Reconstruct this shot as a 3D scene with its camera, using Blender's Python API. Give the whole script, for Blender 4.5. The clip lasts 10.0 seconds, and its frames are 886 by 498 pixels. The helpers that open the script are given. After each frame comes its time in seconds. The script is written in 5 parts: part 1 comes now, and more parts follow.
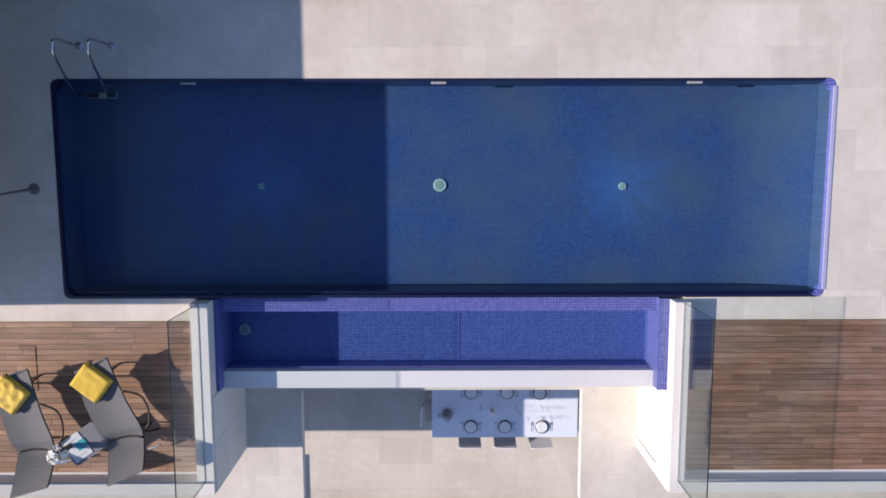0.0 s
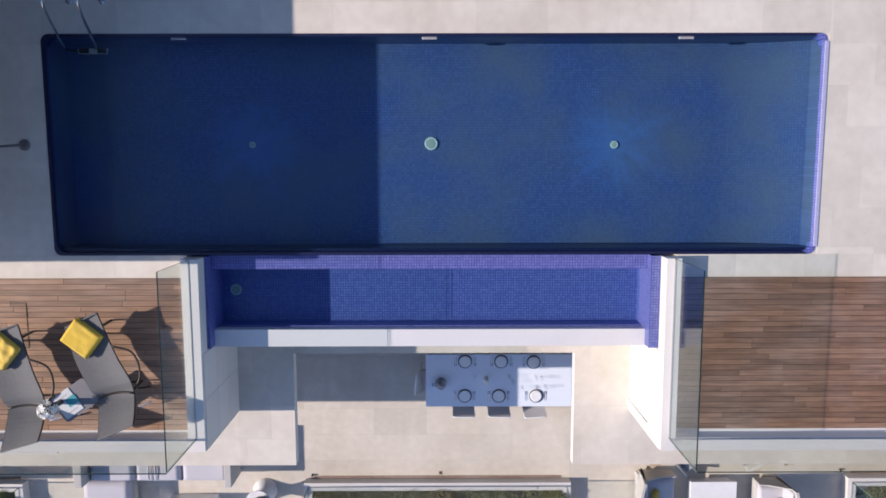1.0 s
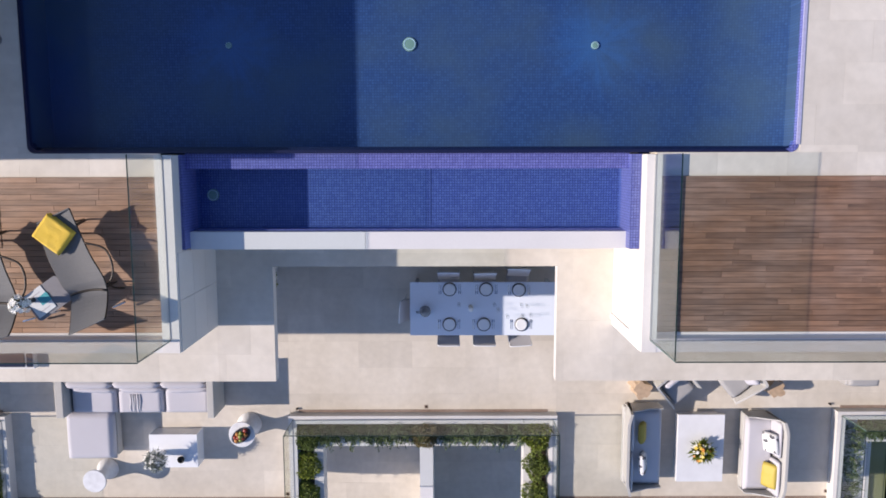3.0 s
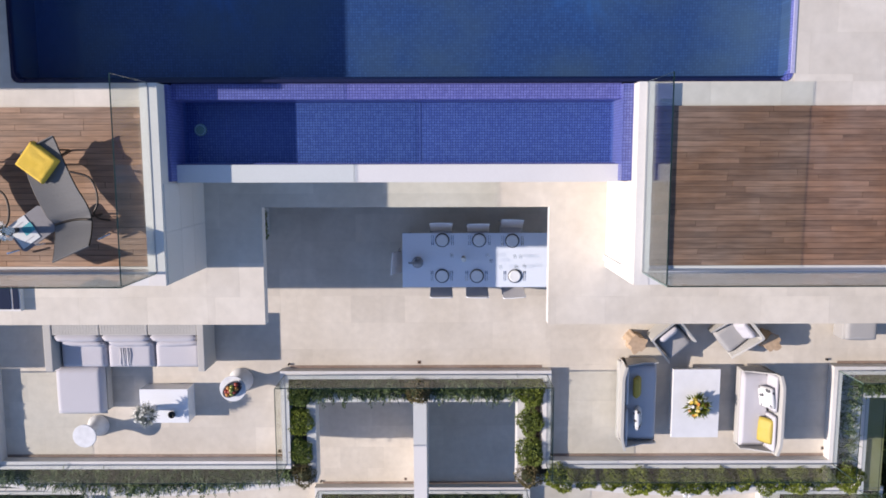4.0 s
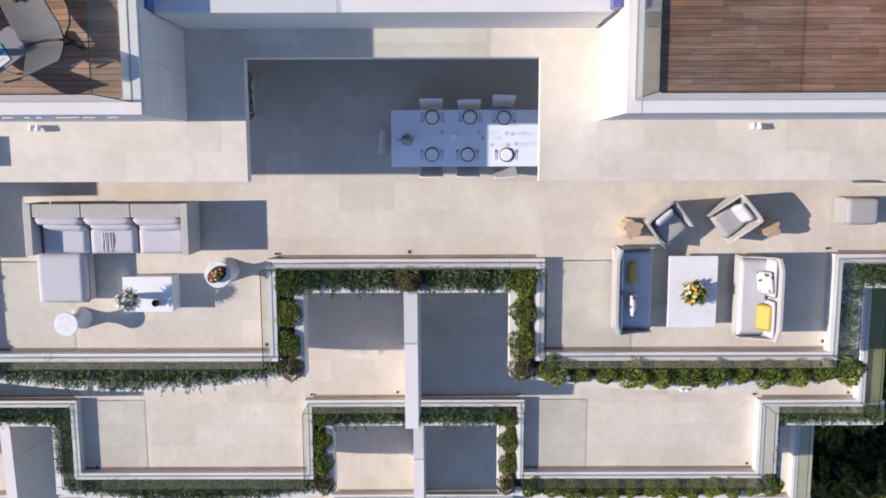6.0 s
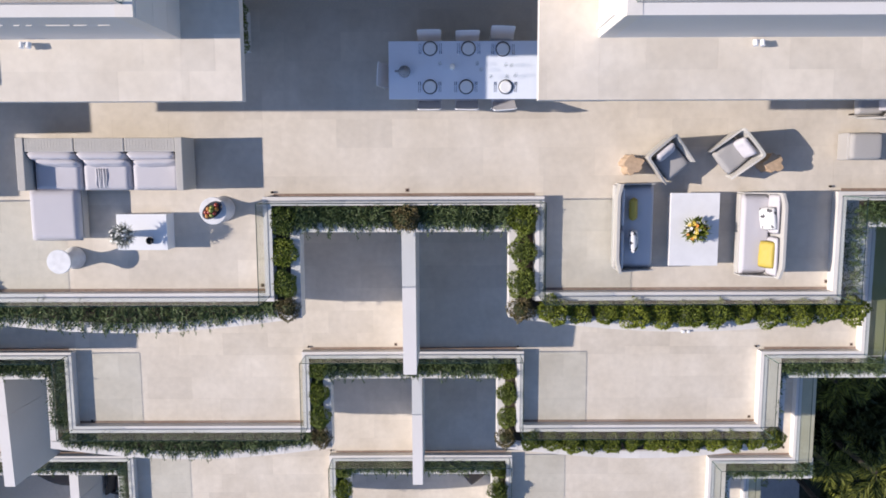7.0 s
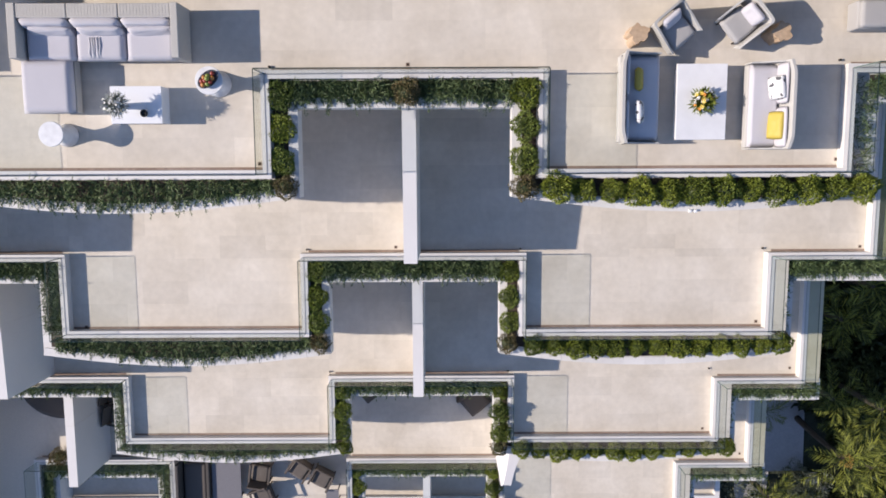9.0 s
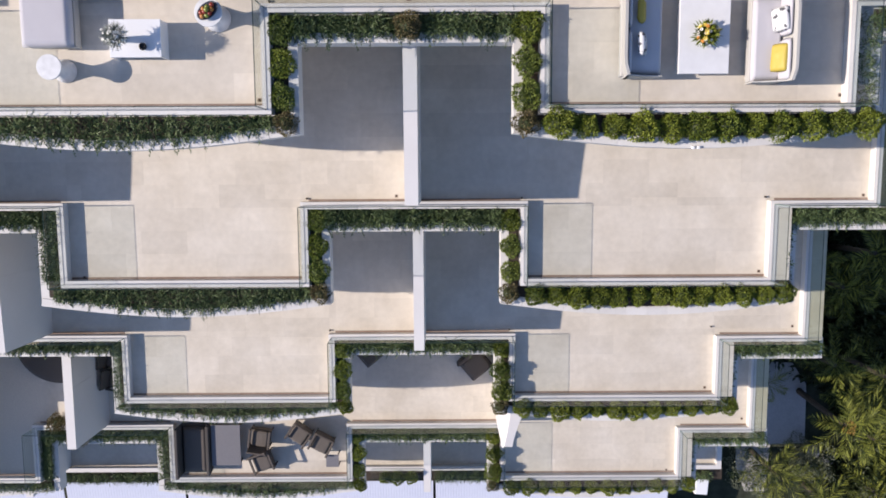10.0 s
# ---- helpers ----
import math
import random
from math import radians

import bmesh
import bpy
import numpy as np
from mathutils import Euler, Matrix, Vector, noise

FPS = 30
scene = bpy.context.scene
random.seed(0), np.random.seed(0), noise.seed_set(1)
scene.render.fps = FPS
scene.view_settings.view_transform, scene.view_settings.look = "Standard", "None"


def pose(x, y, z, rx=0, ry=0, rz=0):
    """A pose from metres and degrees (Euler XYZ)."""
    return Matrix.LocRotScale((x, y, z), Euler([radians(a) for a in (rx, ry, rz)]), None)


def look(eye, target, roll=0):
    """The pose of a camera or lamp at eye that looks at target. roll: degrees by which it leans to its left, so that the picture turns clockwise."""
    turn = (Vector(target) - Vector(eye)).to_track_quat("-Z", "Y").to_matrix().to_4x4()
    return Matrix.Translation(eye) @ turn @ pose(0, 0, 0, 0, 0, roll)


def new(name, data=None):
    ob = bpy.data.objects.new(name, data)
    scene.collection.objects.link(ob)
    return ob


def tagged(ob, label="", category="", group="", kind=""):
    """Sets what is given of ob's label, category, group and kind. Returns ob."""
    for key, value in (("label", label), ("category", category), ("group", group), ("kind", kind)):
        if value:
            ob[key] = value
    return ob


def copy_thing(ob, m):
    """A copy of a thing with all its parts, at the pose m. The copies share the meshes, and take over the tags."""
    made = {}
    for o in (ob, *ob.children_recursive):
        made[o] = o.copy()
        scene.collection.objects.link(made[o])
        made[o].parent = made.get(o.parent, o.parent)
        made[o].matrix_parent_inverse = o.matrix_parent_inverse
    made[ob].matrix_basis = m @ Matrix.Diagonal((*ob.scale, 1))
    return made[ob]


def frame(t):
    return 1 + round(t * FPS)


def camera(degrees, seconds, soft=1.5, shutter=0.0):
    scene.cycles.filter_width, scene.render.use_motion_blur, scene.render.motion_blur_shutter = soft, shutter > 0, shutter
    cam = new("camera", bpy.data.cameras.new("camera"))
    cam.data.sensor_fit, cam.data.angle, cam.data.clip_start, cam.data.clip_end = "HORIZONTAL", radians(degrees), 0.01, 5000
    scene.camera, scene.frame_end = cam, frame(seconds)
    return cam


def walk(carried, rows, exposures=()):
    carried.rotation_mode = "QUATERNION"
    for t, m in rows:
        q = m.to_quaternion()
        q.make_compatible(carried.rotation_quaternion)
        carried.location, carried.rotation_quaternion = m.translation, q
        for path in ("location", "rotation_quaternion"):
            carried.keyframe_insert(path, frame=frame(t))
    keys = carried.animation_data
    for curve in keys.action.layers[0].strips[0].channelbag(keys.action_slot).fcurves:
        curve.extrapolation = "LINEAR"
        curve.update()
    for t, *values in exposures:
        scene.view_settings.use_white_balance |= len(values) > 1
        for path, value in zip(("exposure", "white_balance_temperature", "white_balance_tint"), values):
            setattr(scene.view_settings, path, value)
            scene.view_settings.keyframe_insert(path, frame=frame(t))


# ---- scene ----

# ---------------------------------------------------------------- camera
cam = camera(63.0, 10.0, soft=1.7)
EYE_UP = 0.87
ROWS = [
    (0.0, 0.093, 0.112, 12.898, -6.82, -0.23, -0.12),
    (0.5, 0.157, -0.172, 12.927, -6.87, -0.17, -0.12),
    (1.0, 0.229, -0.445, 12.950, -6.91, -0.13, -0.12),
    (1.5, 0.307, -0.730, 12.966, -6.95, -0.09, -0.12),
    (2.0, 0.387, -1.041, 12.977, -6.97, -0.05, -0.12),
    (2.5, 0.467, -1.388, 12.982, -6.99, -0.02, -0.12),
    (3.0, 0.545, -1.778, 12.981, -7.00, 0.01, -0.12),
    (3.5, 0.619, -2.211, 12.975, -7.01, 0.03, -0.12),
    (4.0, 0.687, -2.687, 12.964, -7.00, 0.05, -0.13),
    (4.5, 0.746, -3.201, 12.950, -6.99, 0.07, -0.13),
    (5.0, 0.797, -3.747, 12.933, -6.97, 0.08, -0.14),
    (5.5, 0.837, -4.318, 12.914, -6.95, 0.08, -0.15),
    (6.0, 0.867, -4.906, 12.894, -6.92, 0.08, -0.16),
    (6.5, 0.886, -5.505, 12.874, -6.87, 0.08, -0.17),
    (7.0, 0.895, -6.108, 12.856, -6.83, 0.07, -0.18),
    (7.5, 0.894, -6.709, 12.840, -6.77, 0.06, -0.19),
    (8.0, 0.884, -7.307, 12.828, -6.71, 0.04, -0.21),
    (8.5, 0.867, -7.901, 12.821, -6.64, 0.02, -0.22),
    (9.0, 0.846, -8.495, 12.821, -6.56, -0.00, -0.24),
    (9.5, 0.822, -9.097, 12.829, -6.48, -0.03, -0.26),
    (10.0, 0.800, -9.721, 12.846, -6.38, -0.07, -0.28),
]
walk(cam, [(t, pose(x, y, z + EYE_UP, rx, ry, rz)) for t, x, y, z, rx, ry, rz in ROWS],
     exposures=[(0.0, 0.32, 6810, 21.3), (2.5, 0.35, 6850, 21.0), (4.5, 0.375, 6800, 20.2), (10.0, 0.39, 6890, 19.2)])

# ---------------------------------------------------------------- light
SUN_UP, SUN_WAY = 30.0, 0.6          # degrees above the horizon; degrees by which the rays turn from +x towards +y
world = bpy.data.worlds.new("sky")
world.use_nodes = True
scene.world = world
wn = world.node_tree.nodes
sky = wn.new("ShaderNodeTexSky")
sky.sky_type, sky.sun_disc = "NISHITA", False
sky.sun_elevation, sky.sun_rotation = radians(SUN_UP), radians(270 - SUN_WAY)
sky.altitude, sky.air_density, sky.dust_density, sky.ozone_density = 50, 1.0, 0.5, 5.0
world.node_tree.links.new(sky.outputs[0], wn["Background"].inputs[0])
wn["Background"].inputs[1].default_value = 0.145
sun = new("sun", bpy.data.lights.new("sun", "SUN"))
sun.data.energy, sun.data.angle, sun.data.color = 4.3, radians(0.53), (1.0, 0.962, 0.862)
up, way = radians(SUN_UP), radians(SUN_WAY)
ray = Vector((math.cos(up) * math.cos(way), math.cos(up) * math.sin(way), -math.sin(up)))
sun.matrix_world = look((-30, 0, 30), Vector((-30, 0, 30)) + ray)

# ---------------------------------------------------------------- materials


def material(name, colour, rough=0.6, metal=0.0, tone=0.0, grain=30.0, bump=0.0, vary=0.0, stain=0.0, spec=0.5, coat=0.0, stretch=None):
    """A surface with fine grain, broad stains and a shade of its own for each piece (vary). stretch: the grain's scale along x, y and z."""
    m = bpy.data.materials.new(name)
    m.use_nodes = True
    n, link = m.node_tree.nodes, m.node_tree.links.new
    b = n["Principled BSDF"]
    b.inputs["Base Color"].default_value = (*colour, 1)
    b.inputs["Roughness"].default_value, b.inputs["Metallic"].default_value = rough, metal
    b.inputs["Specular IOR Level"].default_value = spec
    b.inputs["Coat Weight"].default_value = coat
    if not (tone or bump or vary or stain):
        return m
    geo = n.new("ShaderNodeNewGeometry")
    fine, broad = n.new("ShaderNodeTexNoise"), n.new("ShaderNodeTexNoise")
    fine.inputs["Scale"].default_value, fine.inputs["Detail"].default_value = grain, 6
    broad.inputs["Scale"].default_value, broad.inputs["Detail"].default_value = 0.9, 5
    broad.inputs["Roughness"].default_value = 0.62
    for tex in (fine, broad):
        link(geo.outputs["Position"], tex.inputs["Vector"])
    info = n.new("ShaderNodeObjectInfo")
    if stretch:
        squeeze, shift = n.new("ShaderNodeVectorMath"), n.new("ShaderNodeVectorMath")
        squeeze.operation, shift.operation = "MULTIPLY", "MULTIPLY_ADD"
        squeeze.inputs[1].default_value = stretch
        shift.inputs[1].default_value = (37.0, 11.0, 5.0)
        link(geo.outputs["Position"], squeeze.inputs[0]), link(info.outputs["Random"], shift.inputs[0])
        link(squeeze.outputs[0], shift.inputs[2]), link(shift.outputs[0], fine.inputs["Vector"])

    def scaled(socket, amount):
        r = n.new("ShaderNodeMapRange")
        r.inputs["To Min"].default_value, r.inputs["To Max"].default_value = 1 - amount, 1 + amount
        if socket.node.type == "TEX_NOISE":
            r.inputs["From Min"].default_value, r.inputs["From Max"].default_value = 0.25, 0.75
        link(socket, r.inputs["Value"])
        return r.outputs[0]

    def times(p, q):
        t = n.new("ShaderNodeMath")
        t.operation = "MULTIPLY"
        link(p, t.inputs[0]), link(q, t.inputs[1])
        return t.outputs[0]

    value = times(times(scaled(fine.outputs[0], tone), scaled(broad.outputs[0], stain)), scaled(info.outputs["Random"], vary))
    mix = n.new("ShaderNodeHueSaturation")
    mix.inputs["Color"].default_value = (*colour, 1)
    link(value, mix.inputs["Value"])
    link(scaled(broad.outputs[0], -stain * 1.2), mix.inputs["Saturation"])
    link(mix.outputs[0], b.inputs["Base Color"])
    if bump:
        bp = n.new("ShaderNodeBump")
        bp.inputs["Strength"].default_value, bp.inputs["Distance"].default_value = bump, 0.01
        link(fine.outputs[0], bp.inputs["Height"]), link(bp.outputs[0], b.inputs["Normal"])
    return m


def glass_material(name, tint, ior=1.45, ripple=0.0, top=0.4):
    """A thin clear pane or a still water surface: what is behind shows through, tinted, under a mirror gloss."""
    m = bpy.data.materials.new(name)
    m.use_nodes = True
    n, link = m.node_tree.nodes, m.node_tree.links.new
    n.remove(n["Principled BSDF"])
    clear, gloss, mix, slope = (n.new(k) for k in ("ShaderNodeBsdfTransparent", "ShaderNodeBsdfGlossy", "ShaderNodeMixShader", "ShaderNodeLayerWeight"))
    power, share = n.new("ShaderNodeMath"), n.new("ShaderNodeMapRange")
    clear.inputs["Color"].default_value = (*tint, 1)
    gloss.inputs["Roughness"].default_value = 0.0
    power.operation = "POWER"
    power.inputs[1].default_value = 5
    share.inputs["To Min"].default_value, share.inputs["To Max"].default_value = ((ior - 1) / (ior + 1)) ** 2, top
    link(slope.outputs["Facing"], power.inputs[0]), link(power.outputs[0], share.inputs["Value"])
    link(share.outputs[0], mix.inputs[0]), link(clear.outputs[0], mix.inputs[1]), link(gloss.outputs[0], mix.inputs[2])
    link(mix.outputs[0], n["Material Output"].inputs["Surface"])
    if ripple:
        tex, bump = n.new("ShaderNodeTexNoise"), n.new("ShaderNodeBump")
        tex.inputs["Scale"].default_value, tex.inputs["Detail"].default_value = 3.0, 3
        geo = n.new("ShaderNodeNewGeometry")
        link(geo.outputs["Position"], tex.inputs["Vector"])
        bump.inputs["Strength"].default_value, bump.inputs["Distance"].default_value = ripple, 0.02
        link(tex.outputs[0], bump.inputs["Height"]), link(bump.outputs[0], gloss.inputs["Normal"])
    return m


def mosaic_material(name, dark, light, tile, jets=(), joints=None, level=False):
    """Small glass mosaic: square tiles of mixed blues with paler joints, a paler blue round the floor jets."""
    m = bpy.data.materials.new(name)
    m.use_nodes = True
    n, link = m.node_tree.nodes, m.node_tree.links.new
    b = n["Principled BSDF"]
    geo = n.new("ShaderNodeNewGeometry")
    cells = n.new("ShaderNodeVectorMath")
    cells.operation = "SCALE"
    cells.inputs["Scale"].default_value = 1 / tile
    place = n.new("ShaderNodeVectorMath")
    place.operation = "MULTIPLY"
    place.inputs[1].default_value = (1, 1, 0 if level else 1)
    link(geo.outputs["Position"], place.inputs[0]), link(place.outputs[0], cells.inputs[0])
    whole, part_of = n.new("ShaderNodeVectorMath"), n.new("ShaderNodeVectorMath")
    whole.operation, part_of.operation = "FLOOR", "FRACTION"
    link(cells.outputs[0], whole.inputs[0]), link(cells.outputs[0], part_of.inputs[0])
    rnd = n.new("ShaderNodeTexWhiteNoise")
    rnd.noise_dimensions = "3D"
    link(whole.outputs[0], rnd.inputs["Vector"])
    ramp = n.new("ShaderNodeMix")
    ramp.data_type = "RGBA"
    ramp.inputs[6].default_value, ramp.inputs[7].default_value = (*dark, 1), (*light, 1)
    link(rnd.outputs["Value"], ramp.inputs[0])
    sep = n.new("ShaderNodeSeparateXYZ")
    link(part_of.outputs[0], sep.inputs[0])
    joint = None
    for axis in (0, 1):
        t = n.new("ShaderNodeMath")
        t.operation = "LESS_THAN"
        t.inputs[1].default_value = 0.17
        link(sep.outputs[axis], t.inputs[0])
        if joint:
            s = n.new("ShaderNodeMath")
            s.operation = "MAXIMUM"
            link(joint, s.inputs[0]), link(t.outputs[0], s.inputs[1])
            joint = s.outputs[0]
        else:
            joint = t.outputs[0]
    out = n.new("ShaderNodeMix")
    out.data_type = "RGBA"
    out.inputs[7].default_value = (*(joints or (light[0] * 2.2, light[1] * 2.0, light[2] * 1.35)), 1)
    link(joint, out.inputs[0]), link(ramp.outputs[2], out.inputs[6])
    colour = out.outputs[2]
    if jets:
        film, cloud, dull = n.new("ShaderNodeTexNoise"), n.new("ShaderNodeMapRange"), n.new("ShaderNodeMix")
        film.inputs["Scale"].default_value, film.inputs["Detail"].default_value = 0.8, 5
        cloud.inputs["From Min"].default_value, cloud.inputs["From Max"].default_value = 0.40, 0.66
        cloud.inputs["To Min"].default_value, cloud.inputs["To Max"].default_value = 0.18, 0.72
        dull.data_type = "RGBA"
        dull.inputs[7].default_value = (0.090, 0.112, 0.140, 1)
        link(geo.outputs["Position"], film.inputs["Vector"]), link(film.outputs[0], cloud.inputs["Value"])
        link(cloud.outputs[0], dull.inputs[0]), link(colour, dull.inputs[6])
        colour = dull.outputs[2]
    for jx, jy in jets:
        far, rough_edge, fade, pale_patch = n.new("ShaderNodeVectorMath"), n.new("ShaderNodeTexNoise"), n.new("ShaderNodeMapRange"), n.new("ShaderNodeMix")
        far.operation = "DISTANCE"
        flat = n.new("ShaderNodeVectorMath")
        flat.operation = "MULTIPLY"
        flat.inputs[1].default_value = (1, 1, 0)
        link(geo.outputs["Position"], flat.inputs[0]), link(flat.outputs[0], far.inputs[0])
        far.inputs[1].default_value = (jx, jy, 0)
        rough_edge.inputs["Scale"].default_value, rough_edge.inputs["Detail"].default_value = 4.0, 4
        link(geo.outputs["Position"], rough_edge.inputs["Vector"])
        # uneven edge, drawn out into rays from the jet
        offset, spoke, ray_noise, wide, rays = n.new("ShaderNodeVectorMath"), n.new("ShaderNodeVectorMath"), n.new("ShaderNodeTexNoise"), n.new("ShaderNodeMath"), n.new("ShaderNodeMath")
        offset.operation, spoke.operation, wide.operation, rays.operation = "SUBTRACT", "NORMALIZE", "ADD", "MULTIPLY_ADD"
        offset.inputs[1].default_value = (jx, jy, 0)
        link(flat.outputs[0], offset.inputs[0]), link(offset.outputs[0], spoke.inputs[0]), link(spoke.outputs[0], ray_noise.inputs["Vector"])
        ray_noise.inputs["Scale"].default_value, ray_noise.inputs["Detail"].default_value = 5.0, 3
        rays.inputs[1].default_value = 0.8
        link(ray_noise.outputs[0], rays.inputs[0]), link(far.outputs["Value"], rays.inputs[2])
        link(rays.outputs[0], wide.inputs[0])
        link(rough_edge.outputs[0], wide.inputs[1])
        fade.inputs["From Min"].default_value, fade.inputs["From Max"].default_value = 0.75, 1.75
        fade.inputs["To Min"].default_value, fade.inputs["To Max"].default_value = 0.55, 0.0
        fade.interpolation_type = "SMOOTHSTEP"
        link(wide.outputs[0], fade.inputs["Value"])
        pale_patch.data_type = "RGBA"
        pale_patch.inputs[7].default_value = (0.05, 0.15, 0.36, 1)
        link(fade.outputs[0], pale_patch.inputs[0]), link(colour, pale_patch.inputs[6])
        colour = pale_patch.outputs[2]
    link(colour, b.inputs["Base Color"])
    b.inputs["Roughness"].default_value = 0.35
    return m


def printed_cloth(name, ground, ink):
    """Pale cloth with large dark leaf-like blots printed on it."""
    m = material(name, ground, 0.9, tone=0.05, grain=120, bump=0.3)
    n, link = m.node_tree.nodes, m.node_tree.links.new
    b = n["Principled BSDF"]
    old = b.inputs["Base Color"].links[0].from_socket
    tex, step, mix, geo = n.new("ShaderNodeTexNoise"), n.new("ShaderNodeMapRange"), n.new("ShaderNodeMix"), n.new("ShaderNodeTexCoord")
    tex.inputs["Scale"].default_value, tex.inputs["Detail"].default_value = 11.0, 2
    step.inputs["From Min"].default_value, step.inputs["From Max"].default_value = 0.55, 0.58
    mix.data_type = "RGBA"
    mix.inputs[7].default_value = (*ink, 1)
    link(geo.outputs["Object"], tex.inputs["Vector"]), link(tex.outputs[0], step.inputs["Value"])
    link(step.outputs[0], mix.inputs[0]), link(old, mix.inputs[6]), link(mix.outputs[2], b.inputs["Base Color"])
    return m


def leaf_material(name, dark, light, own=0.35):
    """Leaves: each its own shade between two greens, a little light passing through."""
    m = bpy.data.materials.new(name)
    m.use_nodes = True
    n, link = m.node_tree.nodes, m.node_tree.links.new
    b = n["Principled BSDF"]
    geo, info = n.new("ShaderNodeNewGeometry"), n.new("ShaderNodeObjectInfo")
    mean, mix = n.new("ShaderNodeMath"), n.new("ShaderNodeMix")
    mean.operation = "MULTIPLY_ADD"
    mean.inputs[1].default_value = 1 - own
    scaled = n.new("ShaderNodeMath")
    scaled.operation = "MULTIPLY"
    scaled.inputs[1].default_value = own
    link(info.outputs["Random"], scaled.inputs[0])
    link(geo.outputs["Random Per Island"], mean.inputs[0]), link(scaled.outputs[0], mean.inputs[2])
    mix.data_type = "RGBA"
    mix.inputs[6].default_value, mix.inputs[7].default_value = (*dark, 1), (*light, 1)
    link(mean.outputs[0], mix.inputs[0]), link(mix.outputs[2], b.inputs["Base Color"])
    b.inputs["Roughness"].default_value = 0.55
    b.inputs["Specular IOR Level"].default_value = 0.3
    return m


STONE = material("cream_limestone", (0.592, 0.537, 0.46), 0.62, tone=0.06, grain=7, bump=0.08, vary=0.06, stain=0.12)
JOINT = material("sandy_joint", (0.592, 0.537, 0.46), 0.9, tone=0.08, grain=30)
WHITE = material("white_render", (0.645, 0.625, 0.61), 0.75, tone=0.02, grain=40, bump=0.05, stain=0.04)
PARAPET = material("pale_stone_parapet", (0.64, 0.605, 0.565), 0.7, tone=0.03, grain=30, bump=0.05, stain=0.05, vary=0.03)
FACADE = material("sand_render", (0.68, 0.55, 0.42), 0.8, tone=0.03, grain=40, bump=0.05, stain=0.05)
# whiter copy of the parapet stone, sunlight put into its colour
SUNLIT_FACING = material("sunlit_stone_facing", (0.80, 0.77, 0.73), 0.65, tone=0.02, grain=24, bump=0.04, stain=0.03)
COPING = material("white_coping", (0.625, 0.605, 0.585), 0.6, tone=0.04, grain=25, stain=0.08, vary=0.04)
SOIL = material("dark_soil", (0.05, 0.036, 0.026), 0.95, tone=0.4, grain=60, bump=0.6, stain=0.2)
GLASS = glass_material("clear_green_glass", (0.925, 0.945, 0.935))
CLEAR = glass_material("polished_clear_glass", (0.93, 0.965, 0.95), top=1.0)
PANE_END = material("pale_green_glass_edge", (0.12, 0.19, 0.17), 0.2)
GLASS_EDGE = material("dark_green_glass_edge", (0.012, 0.03, 0.026), 0.15)
# dark gloss for unseen walls that should bounce little light
DARK_BLOCK = material("dark_unseen_wall", (0.02, 0.025, 0.03), 0.05)
FRAME = material("grey_window_frame", (0.25, 0.25, 0.25), 0.4, metal=0.6)
TEAK = material("oiled_teak", (0.275, 0.163, 0.103), 0.6, tone=0.34, grain=26, stretch=(0.09, 1.0, 1.0), bump=0.2, vary=0.24, stain=0.18)
OLD_TEAK = material("weathered_teak", (0.205, 0.118, 0.077), 0.65, tone=0.36, grain=26, stretch=(0.09, 1.0, 1.0), bump=0.2, vary=0.26, stain=0.22)
GAP = material("dark_gap", (0.03, 0.02, 0.016), 0.9)
DRAIN = material("rusty_drain_channel", (0.25, 0.185, 0.15), 0.8, tone=0.25, grain=14, stain=0.25)
POOL = mosaic_material("blue_pool_mosaic", (0.027, 0.063, 0.186), (0.051, 0.107, 0.264), 0.037, jets=((-2.39, -0.21), (2.63, -0.22)), joints=(0.02, 0.042, 0.135), level=True)
BASIN = mosaic_material("violet_basin_mosaic", (0.092, 0.112, 0.325), (0.140, 0.168, 0.41), 0.037, joints=(0.039, 0.044, 0.16))
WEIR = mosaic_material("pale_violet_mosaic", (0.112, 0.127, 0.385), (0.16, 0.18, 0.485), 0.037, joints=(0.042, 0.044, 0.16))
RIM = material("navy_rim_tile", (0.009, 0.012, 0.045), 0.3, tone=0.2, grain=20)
WATER = glass_material("pool_water", (0.70, 0.87, 0.965), 1.33, ripple=0.06, top=0.7)
LEAF = leaf_material("rosemary_leaf", (0.041, 0.068, 0.028), (0.132, 0.182, 0.069))
SHRUB = leaf_material("shrub_leaf", (0.052, 0.085, 0.013), (0.238, 0.272, 0.036), 0.5)
DRY = leaf_material("dry_shrub_leaf", (0.07, 0.075, 0.03), (0.20, 0.15, 0.07))
DRY_FROND = leaf_material("dry_frond", (0.16, 0.09, 0.02), (0.42, 0.25, 0.06))
PALM = leaf_material("palm_leaf", (0.014, 0.024, 0.005), (0.26, 0.28, 0.045), 0.2)
GREYBUSH = leaf_material("grey_green_leaf", (0.05, 0.065, 0.035), (0.23, 0.25, 0.18))
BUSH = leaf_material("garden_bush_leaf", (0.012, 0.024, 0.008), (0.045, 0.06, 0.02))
SILVER = leaf_material("silver_leaf", (0.10, 0.13, 0.09), (0.55, 0.56, 0.52))
BARK = material("palm_bark", (0.05, 0.038, 0.028), 0.9, tone=0.4, grain=18, bump=0.6)
EARTH = material("garden_earth", (0.025, 0.032, 0.018), 0.95, tone=0.5, grain=3, stain=0.4)
# cream stone with the green cast of light through the glass mixed in
TINTED_LEDGE = material("glass_tinted_limestone", (0.44, 0.41, 0.30), 0.7, tone=0.08, grain=14, bump=0.1, stain=0.15)
TURF = material("olive_turf", (0.19, 0.20, 0.085), 0.95, tone=0.22, grain=60, bump=0.8, stain=0.25)
